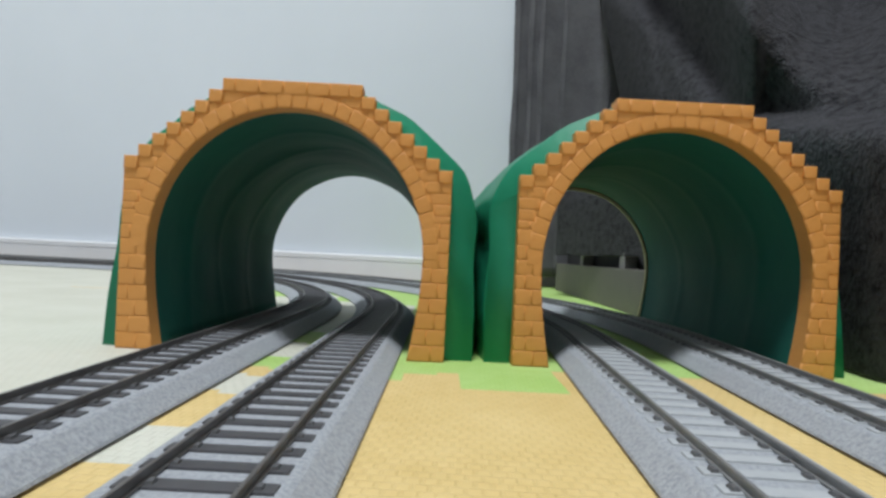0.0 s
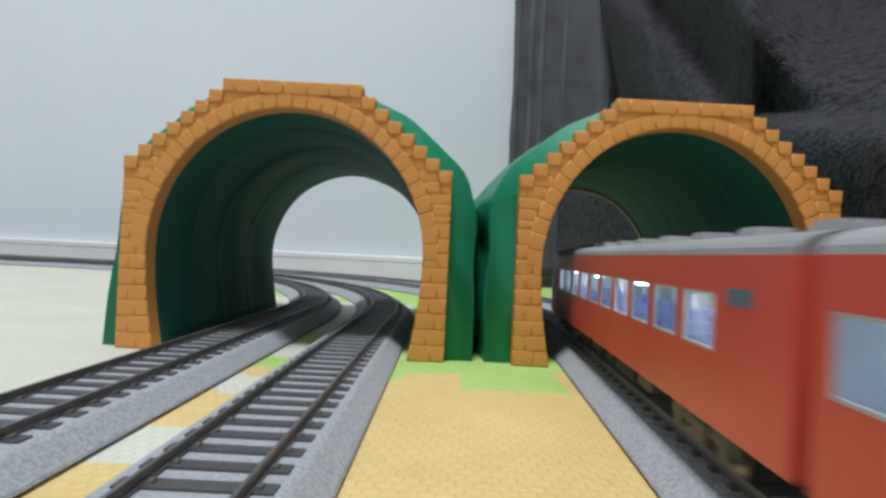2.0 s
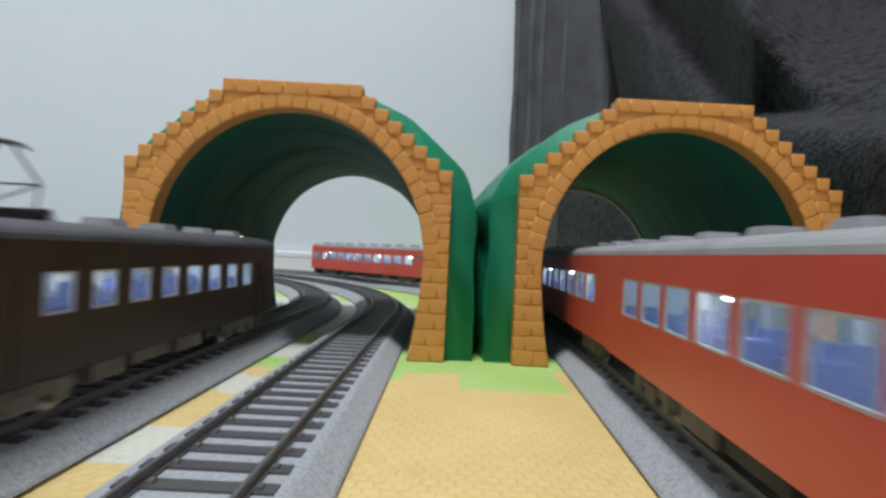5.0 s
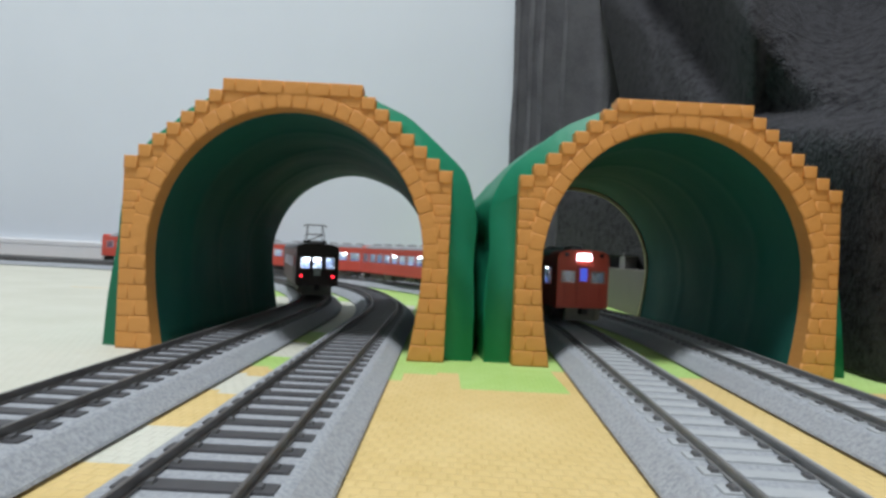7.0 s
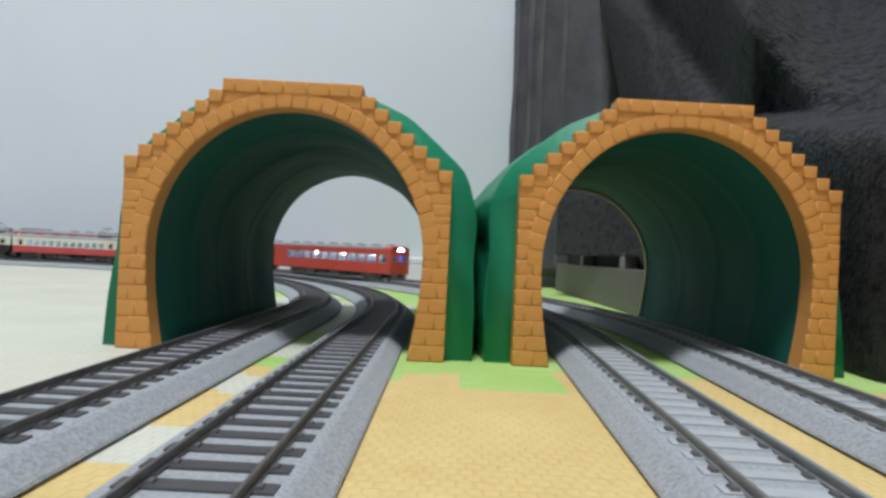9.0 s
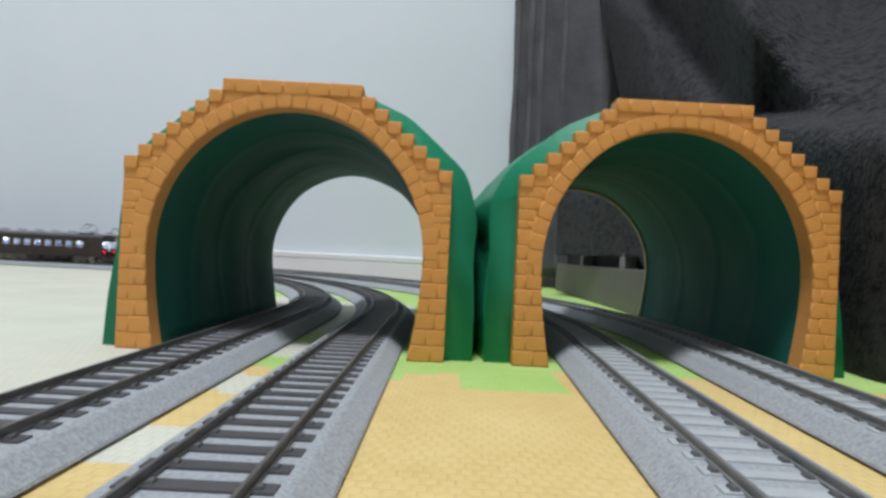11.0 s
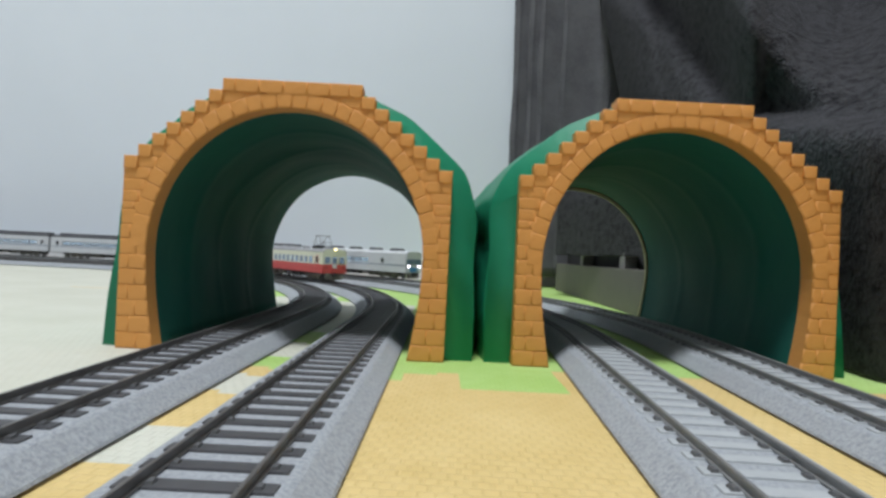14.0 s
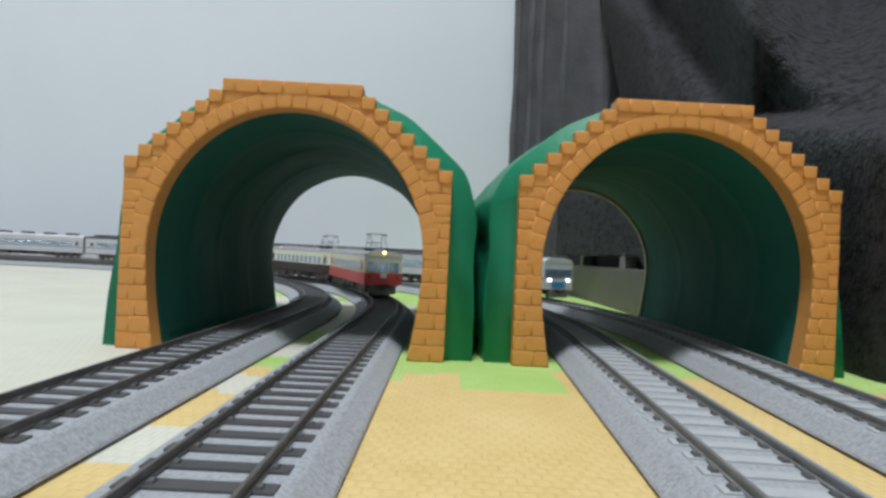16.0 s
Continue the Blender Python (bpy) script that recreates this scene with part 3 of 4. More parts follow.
def bm_panel(bm, ys, zs, xo, xi, hole):
    """One wall with openings: a grid of cells with an outer and an inner face and closed reveals."""
    keep = {(a, b) for a in range(len(ys) - 1) for b in range(len(zs) - 1) if not hole((ys[a] + ys[a + 1]) / 2, (zs[b] + zs[b + 1]) / 2)}
    vv = {}

    def vert(a, b, x):
        if (a, b, x) not in vv:
            vv[a, b, x] = bm.verts.new((x * U, ys[a] * U, zs[b] * U))
        return vv[a, b, x]

    for a, b in keep:
        for x in (xo, xi):
            bm.faces.new([vert(p, q, x) for p, q in ((a, b), (a + 1, b), (a + 1, b + 1), (a, b + 1))]).material_index = int(x == xi)
        for (p, q), (e0, e1) in (((a - 1, b), ((a, b), (a, b + 1))), ((a + 1, b), ((a + 1, b), (a + 1, b + 1))), ((a, b - 1), ((a, b), (a + 1, b))), ((a, b + 1), ((a, b + 1), (a + 1, b + 1)))):
            if (p, q) not in keep:
                bm.faces.new((vert(*e0, xo), vert(*e1, xo), vert(*e1, xi), vert(*e0, xi)))


def car(label, length, width=19.2, low=RED, high=RED, belt=None, roof=ROOF, windows=(), doors=(), front="", back="", lit=1, roof_items="vents",
        pans=(), tall=23.3, led=True, group="", seat=SEAT, sill=12.8, head_z=18.9, lamps=(), stripe=None, pane=None, cab_lit=False, plate=False):
    """A carriage; origin on the rail top under its middle, front towards +y. tall: eaves height; windows and doors: (centre, width) along y."""
    t = thing("model_train_car", label, "model train", group)
    hl, hw = length / 2, width / 2
    z0, th = 5.6, 0.45
    eave = tall
    # side walls cut into cells so that the openings go through
    cells_y = sorted({-hl, hl} | {round(c - w / 2, 3) for c, w in windows} | {round(c + w / 2, 3) for c, w in windows})
    belt_z = belt if belt else sill - 1.2
    for sg in (-1, 1):
        for nm, mt, za, zb in (("lower_side", low, z0, belt_z), ("upper_side", high, belt_z, eave)):
            bm = bmesh.new()
            zs = [za, zb] if zb <= sill else sorted({za, max(za, sill), head_z, zb})
            bm_panel(bm, cells_y, zs, sg * hw, sg * (hw - th), lambda y, z: sill < z < head_z and any(abs(y - c) < w / 2 for c, w in windows))
            part(nm, bm, [mt, INSIDE], t)
        for c, w in windows:
            bm = bmesh.new()
            x = sg * (hw - 0.3)
            v = [bm.verts.new((x * U, y * U, z * U)) for y, z in ((c - w / 2, sill), (c + w / 2, sill), (c + w / 2, head_z), (c - w / 2, head_z))]
            bm.faces.new(v)
            p = part("window", bm, pane or PANE, t)
            bm = bmesh.new()
            xx = sg * (hw + 0.02)
            f = 0.32
            for ya, yb, a, b in ((c - w / 2, c + w / 2, sill, sill + f), (c - w / 2, c + w / 2, head_z - f, head_z), (c - w / 2, c - w / 2 + f, sill + f, head_z - f),
                                 (c + w / 2 - f, c + w / 2, sill + f, head_z - f)):
                bm_box(bm, min(xx, xx - sg * 0.4), max(xx, xx - sg * 0.4), ya, yb, a, b)
            part("window_frame", bm, FRAME, p)
        for c, w in doors:
            bm = bmesh.new()
            x = sg * hw
            for ya, yb, a, b in ((c - w / 2 - 0.15, c - w / 2 + 0.15, z0 + 0.5, head_z + 0.8), (c + w / 2 - 0.15, c + w / 2 + 0.15, z0 + 0.5, head_z + 0.8), (c - w / 2, c + w / 2, head_z + 0.6, head_z + 0.9)):
                bm_box(bm, min(x - sg * 0.1, x + sg * 0.14), max(x - sg * 0.1, x + sg * 0.14), ya, yb, a, b)
            d = part("door", bm, low, t, "door with raised edges")
            bm = bmesh.new()
            bm_box(bm, min(x - sg * 0.1, x + sg * 0.06), max(x - sg * 0.1, x + sg * 0.06), c - w * 0.28, c + w * 0.28, sill + 0.3, head_z)
            part("door_window", bm, DARKPANE if not led or low is BROWN else low, d)
        if plate:
            # small dark route board on the plain panel by the rear end
            x, c = sg * hw, -hl + 9.5
            bm = bmesh.new()
            bm_box(bm, min(x - sg * 0.1, x + sg * 0.12), max(x - sg * 0.1, x + sg * 0.12), c - 2.6, c + 2.6, head_z - 1.0, head_z + 0.7)
            part("route_board", bm, STRIPE, t, "small dark route board", bevel=0.03)
        if stripe:
            bm = bmesh.new()
            x = sg * hw
            bm_box(bm, min(x - sg * 0.1, x + sg * 0.05), max(x - sg * 0.1, x + sg * 0.05), -hl + 0.5, hl - 0.5, stripe[1], stripe[2])
            part("stripe", bm, stripe[0], t)
            # dark panels between the windows
            ws = sorted(windows)
            for (c0, w0), (c1, w1) in zip(ws[:-1], ws[1:]):
                bm = bmesh.new()
                bm_box(bm, min(x - sg * 0.1, x + sg * 0.06), max(x - sg * 0.1, x + sg * 0.06), c0 + w0 / 2 + 0.35, c1 - w1 / 2 - 0.35, sill, head_z)
                part("pillar_panel", bm, stripe[0], t)
    # roof
    prof = []
    for k in range(17):
        a = math.pi * k / 16
        prof.append((hw * 1.0 * math.copysign(abs(math.cos(a)) ** 0.75, math.cos(a)), eave + 2.5 * math.sin(a) ** 0.8))
    bm = bmesh.new()
    y_back, y_front = -hl + (7.5 if back == "dmu" else 0.0), hl - (7.5 if front == "dmu" else 0.0)
    bm_loft(bm, [[(x, y, z) for x, z in prof] for y in (y_back, y_back + 0.6, y_front - 0.6, y_front)])
    part("roof", bm, roof, t, smooth=False)
    for e, kind in ((1, front), (-1, back)):
        if kind == "dmu":
            # painted roof dome rounded down over the cab
            bm = bmesh.new()
            bm_loft(bm, [[(x * (1 - 0.05 * u ** 3), e * (hl - 7.5 + 7.45 * u), eave + (z - eave) * (1 - 0.42 * u ** 3)) for x, z in prof] for u in (0.0, 0.35, 0.6, 0.8, 0.93, 1.0)])
            part("roof_dome", bm, low, t, "vermilion rounded roof dome over the cab", smooth=False)
    crown = eave + 2.4
    if roof_items == "vents":
        n = max(5, int(length / 16))
        for k in range(n):
            y = -hl + 9 + (length - 18) * k / (n - 1)
            bm = bmesh.new()
            bm_box(bm, -2.6, 2.6, y - 2.6, y + 2.6, crown - 0.2, crown + 1.3, 0.5)
            part("roof_vent", bm, ROOF, t)
    elif roof_items == "tank":
        bm = bmesh.new()
        bm_box(bm, -5.2, 5.2, hl - 30, hl - 4, crown - 1.2, crown + 1.7, 0.7)
        part("air_conditioner", bm, ROOF, t, bevel=0.3)
        for k in range(6):
            bm = bmesh.new()
            y = -hl + 10 + 14.5 * k
            bm_box(bm, -2.6, 2.6, y - 2.6, y + 2.6, crown - 0.2, crown + 1.3, 0.5)
            part("roof_vent", bm, ROOF, t)
    elif roof_items == "discs":
        for k in range(5):
            bm = bmesh.new()
            y = -hl + 18 + (length - 36) * k / 4
            bm_box(bm, -4.6, 4.6, y - 5.2, y + 5.2, crown - 0.8, crown + 2.0, 1.1)
            part("roof_cooler", bm, ROOF_DARK, t, bevel=0.4)
    elif roof_items == "long":
        bm = bmesh.new()
        bm_box(bm, -6.2, 6.2, -hl + 5, hl - 5, crown - 1.2, crown + 1.8, 0.8)
        part("roof_duct", bm, ROOF_DARK, t, "long dark roof fairing", bevel=0.3)
    # pantographs
    for py in pans:
        bm = bmesh.new()
        bm_box(bm, -5, 5, py - 6, py - 5, crown + 0.6, crown + 1.4)
        bm_box(bm, -5, 5, py + 5, py + 6, crown + 0.6, crown + 1.4)
        for x in (-4.5, 3.7):
            bm_box(bm, x, x + 0.8, py - 6, py + 6, crown, crown + 0.9)
        pg = part("pantograph", bm, UNDER, t, "raised diamond pantograph")
        bm = bmesh.new()
        for x in (-4.2, 4.2):
            for e in (-1, 1):
                bm_tube(bm, [(x, py + e * 4, crown + 1), (x * 0.9, py + e * 5.4, crown + 4.4), (x * 0.8, py + e * 0.9, crown + 8.6)], 0.17, 5)
        for e in (-1, 1):
            bm_tube(bm, [(-4.2, py + e * 4, crown + 1), (3.8, py + e * 5.4, crown + 4.4)], 0.14, 5)
            bm_tube(bm, [(-3.8, py + e * 5.4, crown + 4.4), (3.8, py + e * 5.4, crown + 4.4)], 0.14, 5)
            bm_tube(bm, [(-5.4, py + e * 0.9, crown + 8.1), (-4.4, py + e * 0.9, crown + 8.8), (4.4, py + e * 0.9, crown + 8.8), (5.4, py + e * 0.9, crown + 8.1)], 0.22, 5)
        part("pantograph_frame", bm, UNDER, pg)
    # ends
    for e, kind in ((1, front), (-1, back)):
        y = e * hl
        yi, yo = min(y, y - e * 0.6), max(y, y - e * 0.6)
        if kind == "":
            bm = bmesh.new()
            bm_box(bm, -hw + th, hw - th, yi, yo, z0, eave + 0.4)
            g = part("end_wall", bm, low, t)
            bm = bmesh.new()
            bm_box(bm, -3.2, 3.2, min(y, y + e * 1.6), max(y, y + e * 1.6), z0 + 0.6, 21.0)
            part("gangway", bm, UNDER, g, "black gangway bellows")
            continue
        lowm, highm = (low, high)
        bm = bmesh.new()
        bm_box(bm, -hw + th, hw - th, yi, yo, z0, belt_z)
        lo = part("end_wall", bm, lowm, t)
        bm = bmesh.new()
        za, zb = (14.4, 18.5) if kind == "dmu" else (sill, head_z + (0.2 if kind != "express" else -0.3))
        if kind == "dmu":
            wins = ((-8.2, -2.9), (2.9, 8.2))
        elif kind == "express":
            wins = ((-8.4, -0.3), (0.3, 8.4))
        else:
            wins = ((-7.6, -3.2), (-2.0, 2.0), (3.2, 7.6))
        if za > belt_z:
            bm_box(bm, -hw + th, hw - th, yi, yo, belt_z, za)
        bm_box(bm, -hw + th, hw - th, yi, yo, zb, eave)
        edge = [-hw + th] + [q for w in wins for q in w] + [hw - th]
        for a, b in zip(edge[::2], edge[1::2]):
            bm_box(bm, a, b, yi, yo, za, zb)
        # gable under the roof curve
        rings = [[(x * 0.97, yy, z - 0.05) for x, z in prof[1:-1]] + [(-hw * 0.9, yy, eave - 0.2), (hw * 0.9, yy, eave - 0.2)] for yy in (y - e * 0.6, y + e * 0.15)]
        bm_loft(bm, rings)
        hi = part("end_wall_upper", bm, highm, t)
        for a, b in wins:
            bm = bmesh.new()
            bm_box(bm, a, b, min(y - e * 0.15, y - e * 0.3), max(y - e * 0.15, y - e * 0.3), za, zb)
            w = part("cab_window", bm, PANE if kind != "express" else DARKPANE, t)
            bm = bmesh.new()
            ya, yb = min(y - e * 0.2, y + e * 0.12), max(y - e * 0.2, y + e * 0.12)
            for xa, xb, p, q in ((a, b, za, za + 0.3), (a, b, zb - 0.3, zb), (a, a + 0.3, za + 0.3, zb - 0.3), (b - 0.3, b, za + 0.3, zb - 0.3)):
                bm_box(bm, xa, xb, ya, yb, p, q)
            part("cab_window_frame", bm, FRAME, w)
        ya, yb = min(y - e * 0.1, y + e * 0.35), max(y - e * 0.1, y + e * 0.35)
        if kind == "dmu":
            bm = bmesh.new()
            bm_box(bm, -2.3, 2.3, ya, yb, z0 + 0.6, head_z + 1.2)
            g = part("gangway_door", bm, low, t, bevel=0.12)
            bm = bmesh.new()
            bm_box(bm, -1.3, 1.3, min(y + e * 0.3, y + e * 0.5), max(y + e * 0.3, y + e * 0.5), 15.0, head_z)
            part("door_window", bm, SIGN, g, "blue glowing door window")
            bm = bmesh.new()
            bm_box(bm, -2.6, 2.6, min(y, y + e * 0.9), max(y, y + e * 0.9), eave - 1.2, eave + 1.1, 0.2)
            part("headlamp", bm, HEAD, t, "lit white lamp box over the door", bevel=0.25)
            for x in (-6.6, 6.6):
                bm = bmesh.new()
                bm_disc(bm, "y", (x, y + e * 0.25, eave + 0.6), 0.75, 0.7)
                part("marker_lamp", bm, DARKPANE, t)
                bm = bmesh.new()
                bm_box(bm, x - 0.2, x + 0.2, ya, yb, 8.5, 13.0)
                part("handrail", bm, low, t)
        elif kind == "express":
            bm = bmesh.new()
            bm_box(bm, -hw + 0.5, hw - 0.5, min(y, y + e * 0.12), max(y, y + e * 0.12), za - 0.4, zb + 0.4)
            part("cab_band", bm, STRIPE, t, "slate blue band round the cab windows")
            bm = bmesh.new()
            bm_box(bm, -4.5, 4.5, min(y, y + e * 0.14), max(y, y + e * 0.14), z0 + 0.8, 10.0)
            part("skirt_panel", bm, BLUE, t)
            for x in (-6.2, 6.2):
                bm = bmesh.new()
                bm_disc(bm, "y", (x, y + e * 0.3, sill - 1.6), 0.6, 0.7)
                part("headlamp", bm, HEAD, t, "lit white headlamp")
        else:
            bm = bmesh.new()
            bm_box(bm, -2.7, 2.7, ya, yb, z0 + 0.4, sill - 0.2)
            part("gangway_door", bm, low, t, bevel=0.12)
            bm = bmesh.new()
            bm_disc(bm, "y", (0, y + e * 0.2, eave + 2.0), 0.65, 1.2)
            part("headlamp", bm, AMBER if "amber" in lamps else (DARKPANE if "tail" in lamps and e < 0 else AMBER), t, "round roof headlamp")
            for x in (-6.8, 6.8):
                bm = bmesh.new()
                bm_disc(bm, "y", (x, y + e * 0.3, 9.6), 0.45, 0.7)
                part("tail_lamp", bm, TAIL if ("tail" in lamps and e < 0) else DARKPANE, t, "red tail lamp")
            bm = bmesh.new()
            bm_box(bm, -1.5, 1.5, min(y + e * 0.3, y + e * 0.55), max(y + e * 0.3, y + e * 0.55), sill - 2.9, sill - 0.1)
            part("number_board", bm, PLATE, t, "small white board")
        bm = bmesh.new()
        bm_box(bm, -6.5, 6.5, min(y - e * 1.2, y - e * 0.4), max(y - e * 1.2, y - e * 0.4), 1.2, z0)
        for x in (-5.5, 5.5):
            bm_box(bm, x - 0.9, x + 0.9, min(y, y + e * 0.8), max(y, y + e * 0.8), 2.0, 5.6)
        part("pilot", bm, BOGIE, t, "grey pilot with steps")
        bm = bmesh.new()
        bm_box(bm, -1.2, 1.2, min(y - e * 2, y + e * 2.2), max(y - e * 2, y + e * 2.2), 3.6, 5.6, 0.2)
        part("coupler", bm, UNDER, t)
    # interior
    for e in (-1, 1):
        bm = bmesh.new()
        ya, yb = e * (hl - 0.75 - (9.0 if (front if e > 0 else back) else 0.0)), e * (hl - 1.0 - (9.0 if (front if e > 0 else back) else 0.0))
        bm_box(bm, -hw + 0.7, hw - 0.7, min(ya, yb), max(ya, yb), z0 + 1.3, eave - 0.6)
        part("bulkhead", bm, INSIDE, t)
    bm = bmesh.new()
    bm_box(bm, -hw + 0.7, hw - 0.7, -hl + 1, hl - 1, z0 + 0.2, z0 + 1.2)
    part("car_floor", bm, INSIDE, t)
    if lit:
        bm = bmesh.new()
        bm_box(bm, -1.6, 1.6, -hl + 4, hl - 4, eave - 0.5, eave - 0.1)
        part("lamp_strip", bm, STRIP, t, "glowing interior lamp strip")
        for k in range(max(2, int(length / 34)) if led else 0):
            y = -hl + 20 + 34 * k
            bm = bmesh.new()
            bm_box(bm, -hw + 2.6, -hw + 4.2, y - 1.0, y + 1.0, head_z - 0.9, head_z - 0.2)
            part("interior_led", bm, SPOT, t, "bright white interior lamp")
    if cab_lit:
        for e in (-1, 1):
            bm = bmesh.new()
            bm_box(bm, -5.5, 1.5, min(e * (hl - 6), e * (hl - 4.5)), max(e * (hl - 6), e * (hl - 4.5)), head_z - 1.6, head_z - 0.4)
            part("cab_lamp", bm, SPOT, t, "bright cab lamp")
    n = int(length / 12.5)
    bm = bmesh.new()
    for k in range(n):
        y = -hl + 8 + (length - 16) * k / max(1, n - 1)
        for x in (-hw + 1, 2.2):
            bm_box(bm, x, x + hw - 3.4, y - 1.0, y + 1.0, z0 + 1.2, 14.6, 0.2)
            bm_box(bm, x, x + hw - 3.4, y - 4.0, y + 4.0, z0 + 1.2, 11.0, 0.2)
    part("seats", bm, seat, t, "rows of interior seats")
    # underframe, bogies and wheels
    bm = bmesh.new()
    bm_box(bm, -hw + 1.2, hw - 1.2, -hl + 1.5, hl - 1.5, 4.9, z0 + 0.2)
    part("underframe", bm, UNDER, t)
    rng = random.Random(int(length * 10))
    y = -length * 0.2
    while y < length * 0.2:
        w = rng.uniform(6, 13)
        for sg in (-1, 1):
            bm = bmesh.new()
            x = sg * (hw - 2.4)
            bm_box(bm, min(x, x - sg * 4), max(x, x - sg * 4), y, y + w, rng.uniform(1.6, 2.6), 5.3, 0.25)
            part("equipment_box", bm, UNDER if rng.random() < 0.6 else BOGIE, t)
        y += w + rng.uniform(1.5, 4)
    for by in (-hl + length * 0.165, hl - length * 0.165):
        bm = bmesh.new()
        for sg in (-1, 1):
            x = sg * 6.6
            bm_box(bm, x - 0.6, x + 0.6, by - 10, by + 10, 2.6, 4.4, 0.2)
            for q in (-7, 7):
                bm_box(bm, x - 0.9, x + 0.9, by + q - 1.5, by + q + 1.5, 1.4, 4.2, 0.2)
            bm_box(bm, x - 1.0, x + 1.0, by - 2.6, by + 2.6, 1.6, 3.6, 0.3)
        bm_box(bm, -5.5, 5.5, by - 3, by + 3, 3.2, 5.2)
        b = part("bogie", bm, BOGIE, t, "grey sprung bogie")
        for q in (-7, 7):
            bm = bmesh.new()
            for sg in (-1, 1):
                bm_disc(bm, "x", (sg * 5.1, by + q, 2.9), 2.9, 1.4, 18)
            bm_disc(bm, "x", (0, by + q, 2.9), 0.6, 9.0, 8)
            part("wheelset", bm, WHEEL, b)
    return t


def row(n, a, b, w):
    return [(a + (b - a) * k / (n - 1), w) for k in range(n)]


TRAIN_A, TRAIN_B, TRAIN_C, TRAIN_D = "vermilion diesel train", "brown electric car", "two-tone electric train", "silver express train"


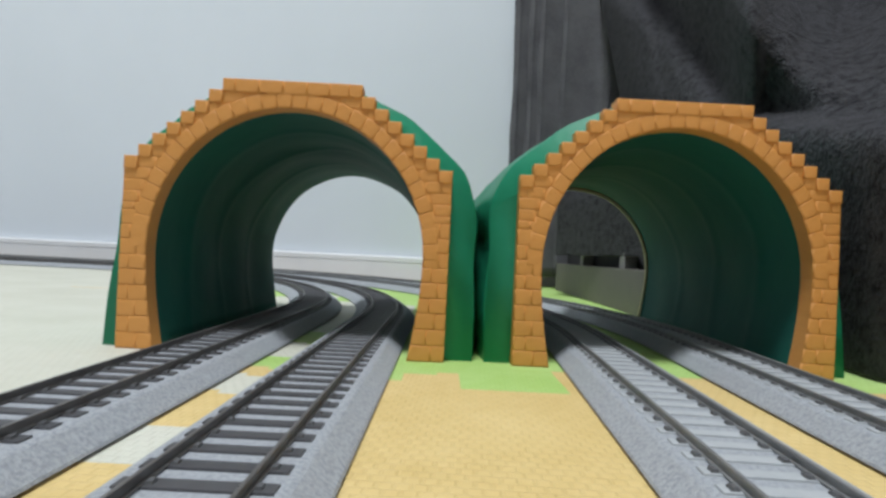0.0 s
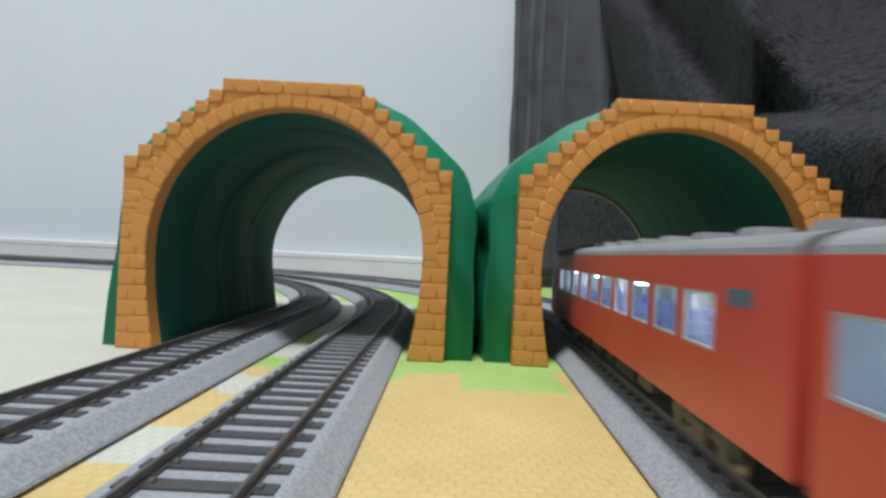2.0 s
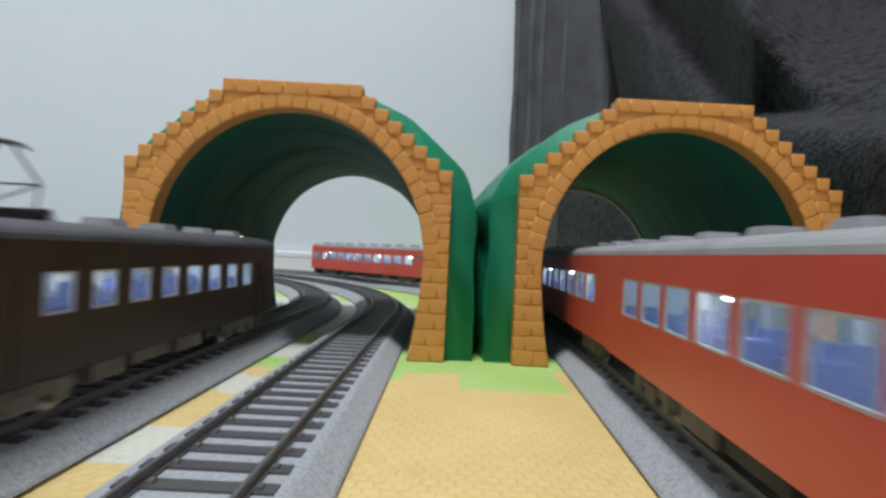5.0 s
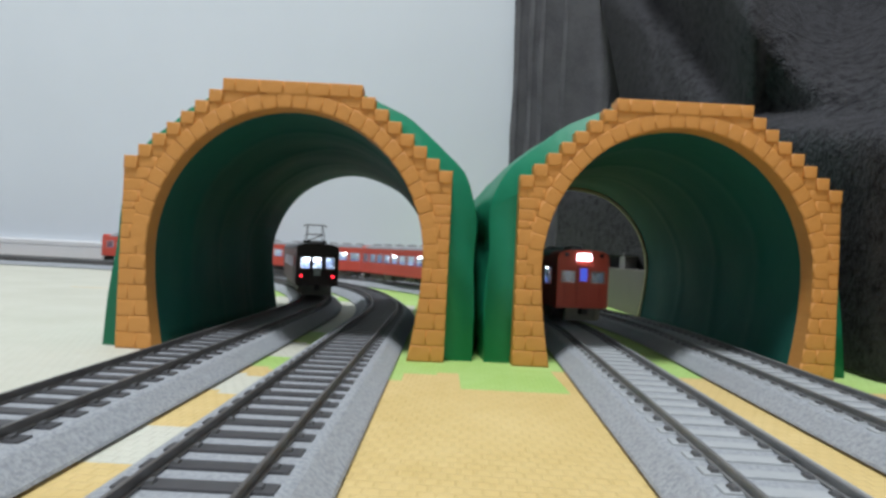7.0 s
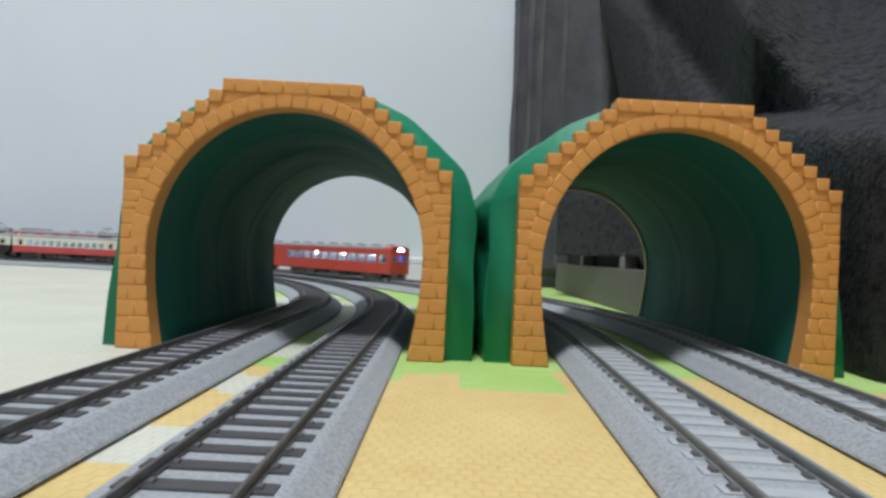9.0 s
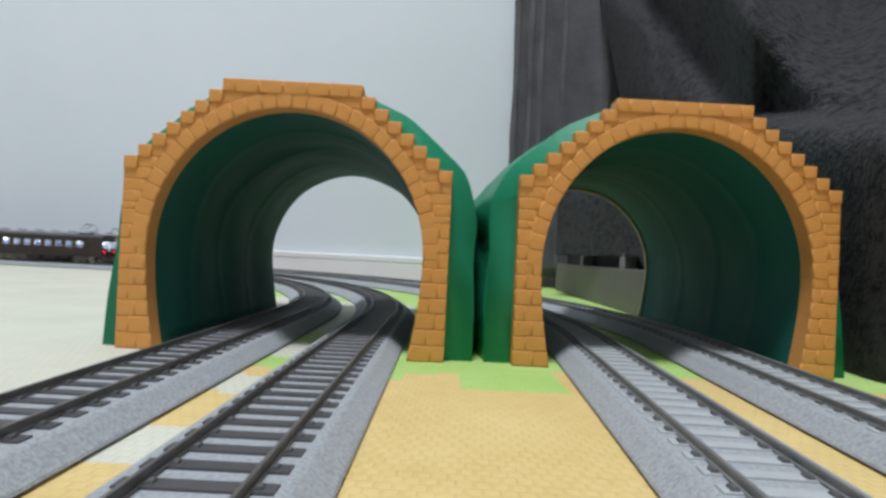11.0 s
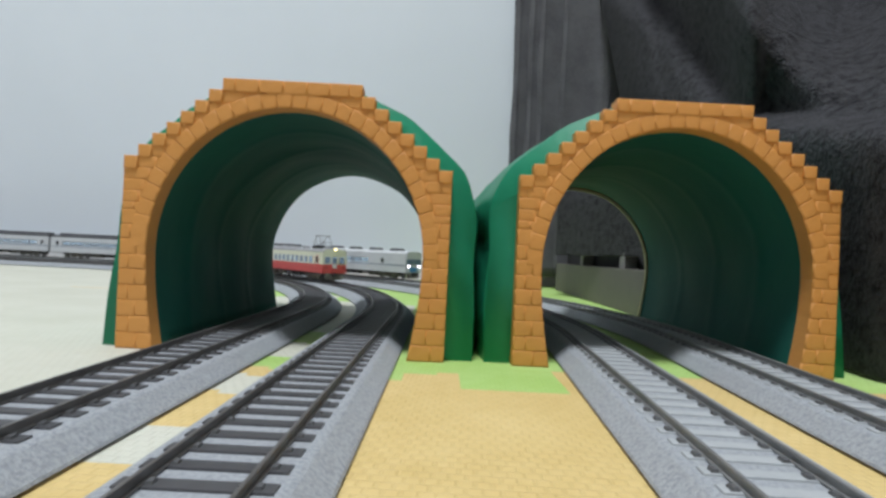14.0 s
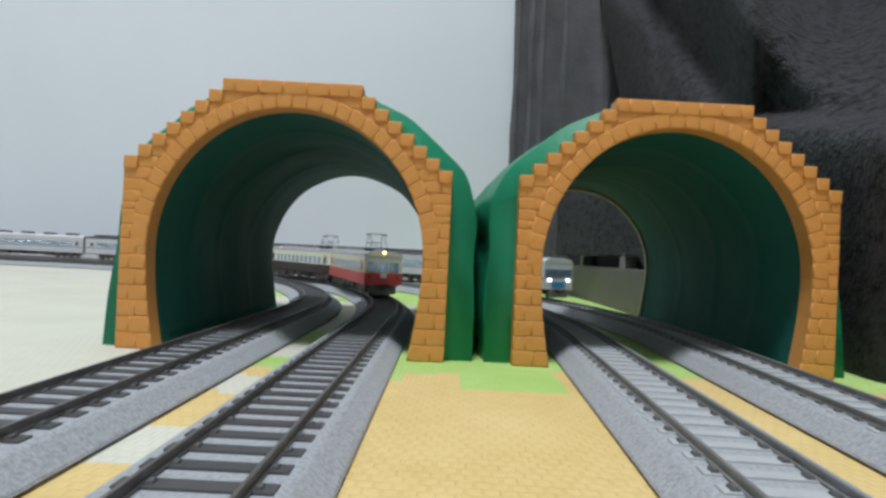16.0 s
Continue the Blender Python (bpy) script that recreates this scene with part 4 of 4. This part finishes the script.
def build_trains():
    cars = []
    # vermilion diesel train on the third track: (car, offset of its middle behind the train's front)
    sets = ((144, "dmu", "", "vents", row(10, 52, -52.4, 9.2) + [(63.5, 7.0)], [(57.6, 3.4)], 72.0),
            (138, "", "", "tank", row(11, 62, -62, 9.8), [], 216.0),
            (134.5, "dmu", "", "vents", row(10, 47.2, -51, 9.0) + [(58.7, 7.0)], [(52.9, 3.4)], 354.5),
            (134.5, "", "dmu", "vents", row(10, 51, -47.2, 9.0) + [(-58.7, 7.0)], [(-52.9, 3.4)], 490.8))
    for long, fr, bk, roofi, wins, doors, behind in sets:
        c = car("vermilion diesel railcar with a grey roof and lit windows", long, windows=wins, doors=doors, front=fr, back=bk, roof_items=roofi, group=TRAIN_A,
                tall=23.5, sill=13.3, head_z=19.5, plate=long == 144)
        cars.append((c, 3, "A", behind, 1))
    c = car("dark brown electric railcar with red tail lamps and raised pantograph", 104, 18.6, BROWN, BROWN, roof=ROOF_DARK, windows=row(8, -32, 32, 5.6), doors=[(-42, 6), (42, 6)],
            front="emu", back="emu", pans=(-34,), lamps=("tail",), group=TRAIN_B, tall=21.6, head_z=17.9, cab_lit=True)
    cars.append((c, 1, "B", 52, 1))
    for k, (low, lab, pan) in enumerate(((CRIMSON, "cream and red electric railcar with a raised pantograph", (32,)), (BROWN, "cream and dark brown electric railcar with a raised pantograph", (30,)))):
        c = car(lab, 97.5, 18.6, low, CREAM, 11.4, roof=ROOF, windows=row(11, -33, 33, 4.7), doors=[(-41.5, 5.0), (41.5, 5.0)], front="emu", back="emu", pans=pan, lamps=("amber",), group=TRAIN_C,
                roof_items="vents", lit=1, led=False, tall=19.4, sill=11.9, head_z=16.4, seat=INSIDE, pane=PALE)
        cars.append((c, 2, "C", 49 + 100 * k, -1))
    for k in range(5):
        c = car("silver-grey express car with blue trim and a row of windows" if k else "silver-grey express car with a blue and white cab", 131, 19.2, SILVER, SILVER, roof=SILVER if k in (0, 4) else ROOF_DARK,
                windows=row(11, -50, 50, 7.9) if k else row(8, -50, 20, 7.9), doors=[(-59, 4.6), (59, 4.6)] if k else [(-59, 4.6), (40, 4.6)], front="express" if k == 0 else "", back="express" if k == 4 else "",
                roof_items="discs" if k in (0, 4) else "long", lit=1, group=TRAIN_D, stripe=(STRIPE, 10.9, 11.6), seat=INSIDE, led=False, tall=20.4, sill=12.4, head_z=16.5, pane=PALE)
        cars.append((c, 4, "D", 66 + 134 * k, -1))
    return cars


# seconds and the place of each train's front along its track, in millimetres
RUNS = {
    "A": ((0.0, -42.0), (1.0, 73.0), (4.0, 420.0), (7.0, 759.0), (9.0, 994.0), (12.5, 1366.0), (16.0, 1750.0)),
    "B": ((0.0, -375.0), (4.2, 68.0), (6.3, 291.0), (6.7, 333.0), (8.0, 440.0), (8.4, 475.0), (11.4, 755.0), (16.0, 1185.0)),
    "C": ((0.0, 1225.0), (7.3, 767.0), (8.8, 673.0), (12.5, 467.0), (13.4, 420.0), (14.4, 376.0), (15.0, 338.0), (16.0, 279.0)),
    "D": ((0.0, 1728.0), (12.4, 624.0), (14.0, 486.0), (16.0, 316.0)),
}


def run_at(key, t):
    """Smooth place along the track at t seconds."""
    p = RUNS[key]
    n = len(p)
    k = max(0, min(n - 2, sum(1 for q in p if q[0] <= t) - 1))

    def slope(j):
        a, b = max(j - 1, 0), min(j + 1, n - 1)
        return (p[b][1] - p[a][1]) / (p[b][0] - p[a][0])

    h = p[k + 1][0] - p[k][0]
    u = (t - p[k][0]) / h
    return ((2 * u ** 3 - 3 * u * u + 1) * p[k][1] + (u ** 3 - 2 * u * u + u) * h * slope(k) + (3 * u * u - 2 * u ** 3) * p[k + 1][1] + (u ** 3 - u * u) * h * slope(k + 1))


CARS = build_trains()
tunnel(L_FRONT, "pair of toy tunnels", ((2.0, 5.0), (6.9, 7.2)), 3)
tunnel(R_FRONT, "pair of toy tunnels", ((7.4, 6.8), (1.2, 5.4)), 8, True)
for _i in LINES:
    track(_i)


def motions():
    for c, i, key, behind, way in CARS:
        rows = []
        half = 46.0
        for k in range(65):
            t = k * 0.25
            s = run_at(key, t) - way * behind
            xa, ya, _ = on_line(i, s + way * half)
            xb, yb, _ = on_line(i, s - way * half)
            h = math.degrees(math.atan2(-(xa - xb), ya - yb))
            rows.append((t, pose((xa + xb) / 2 * U, (ya + yb) / 2 * U, RAIL_TOP * U, 0, 0, h)))
        walk(c, rows)


motions()
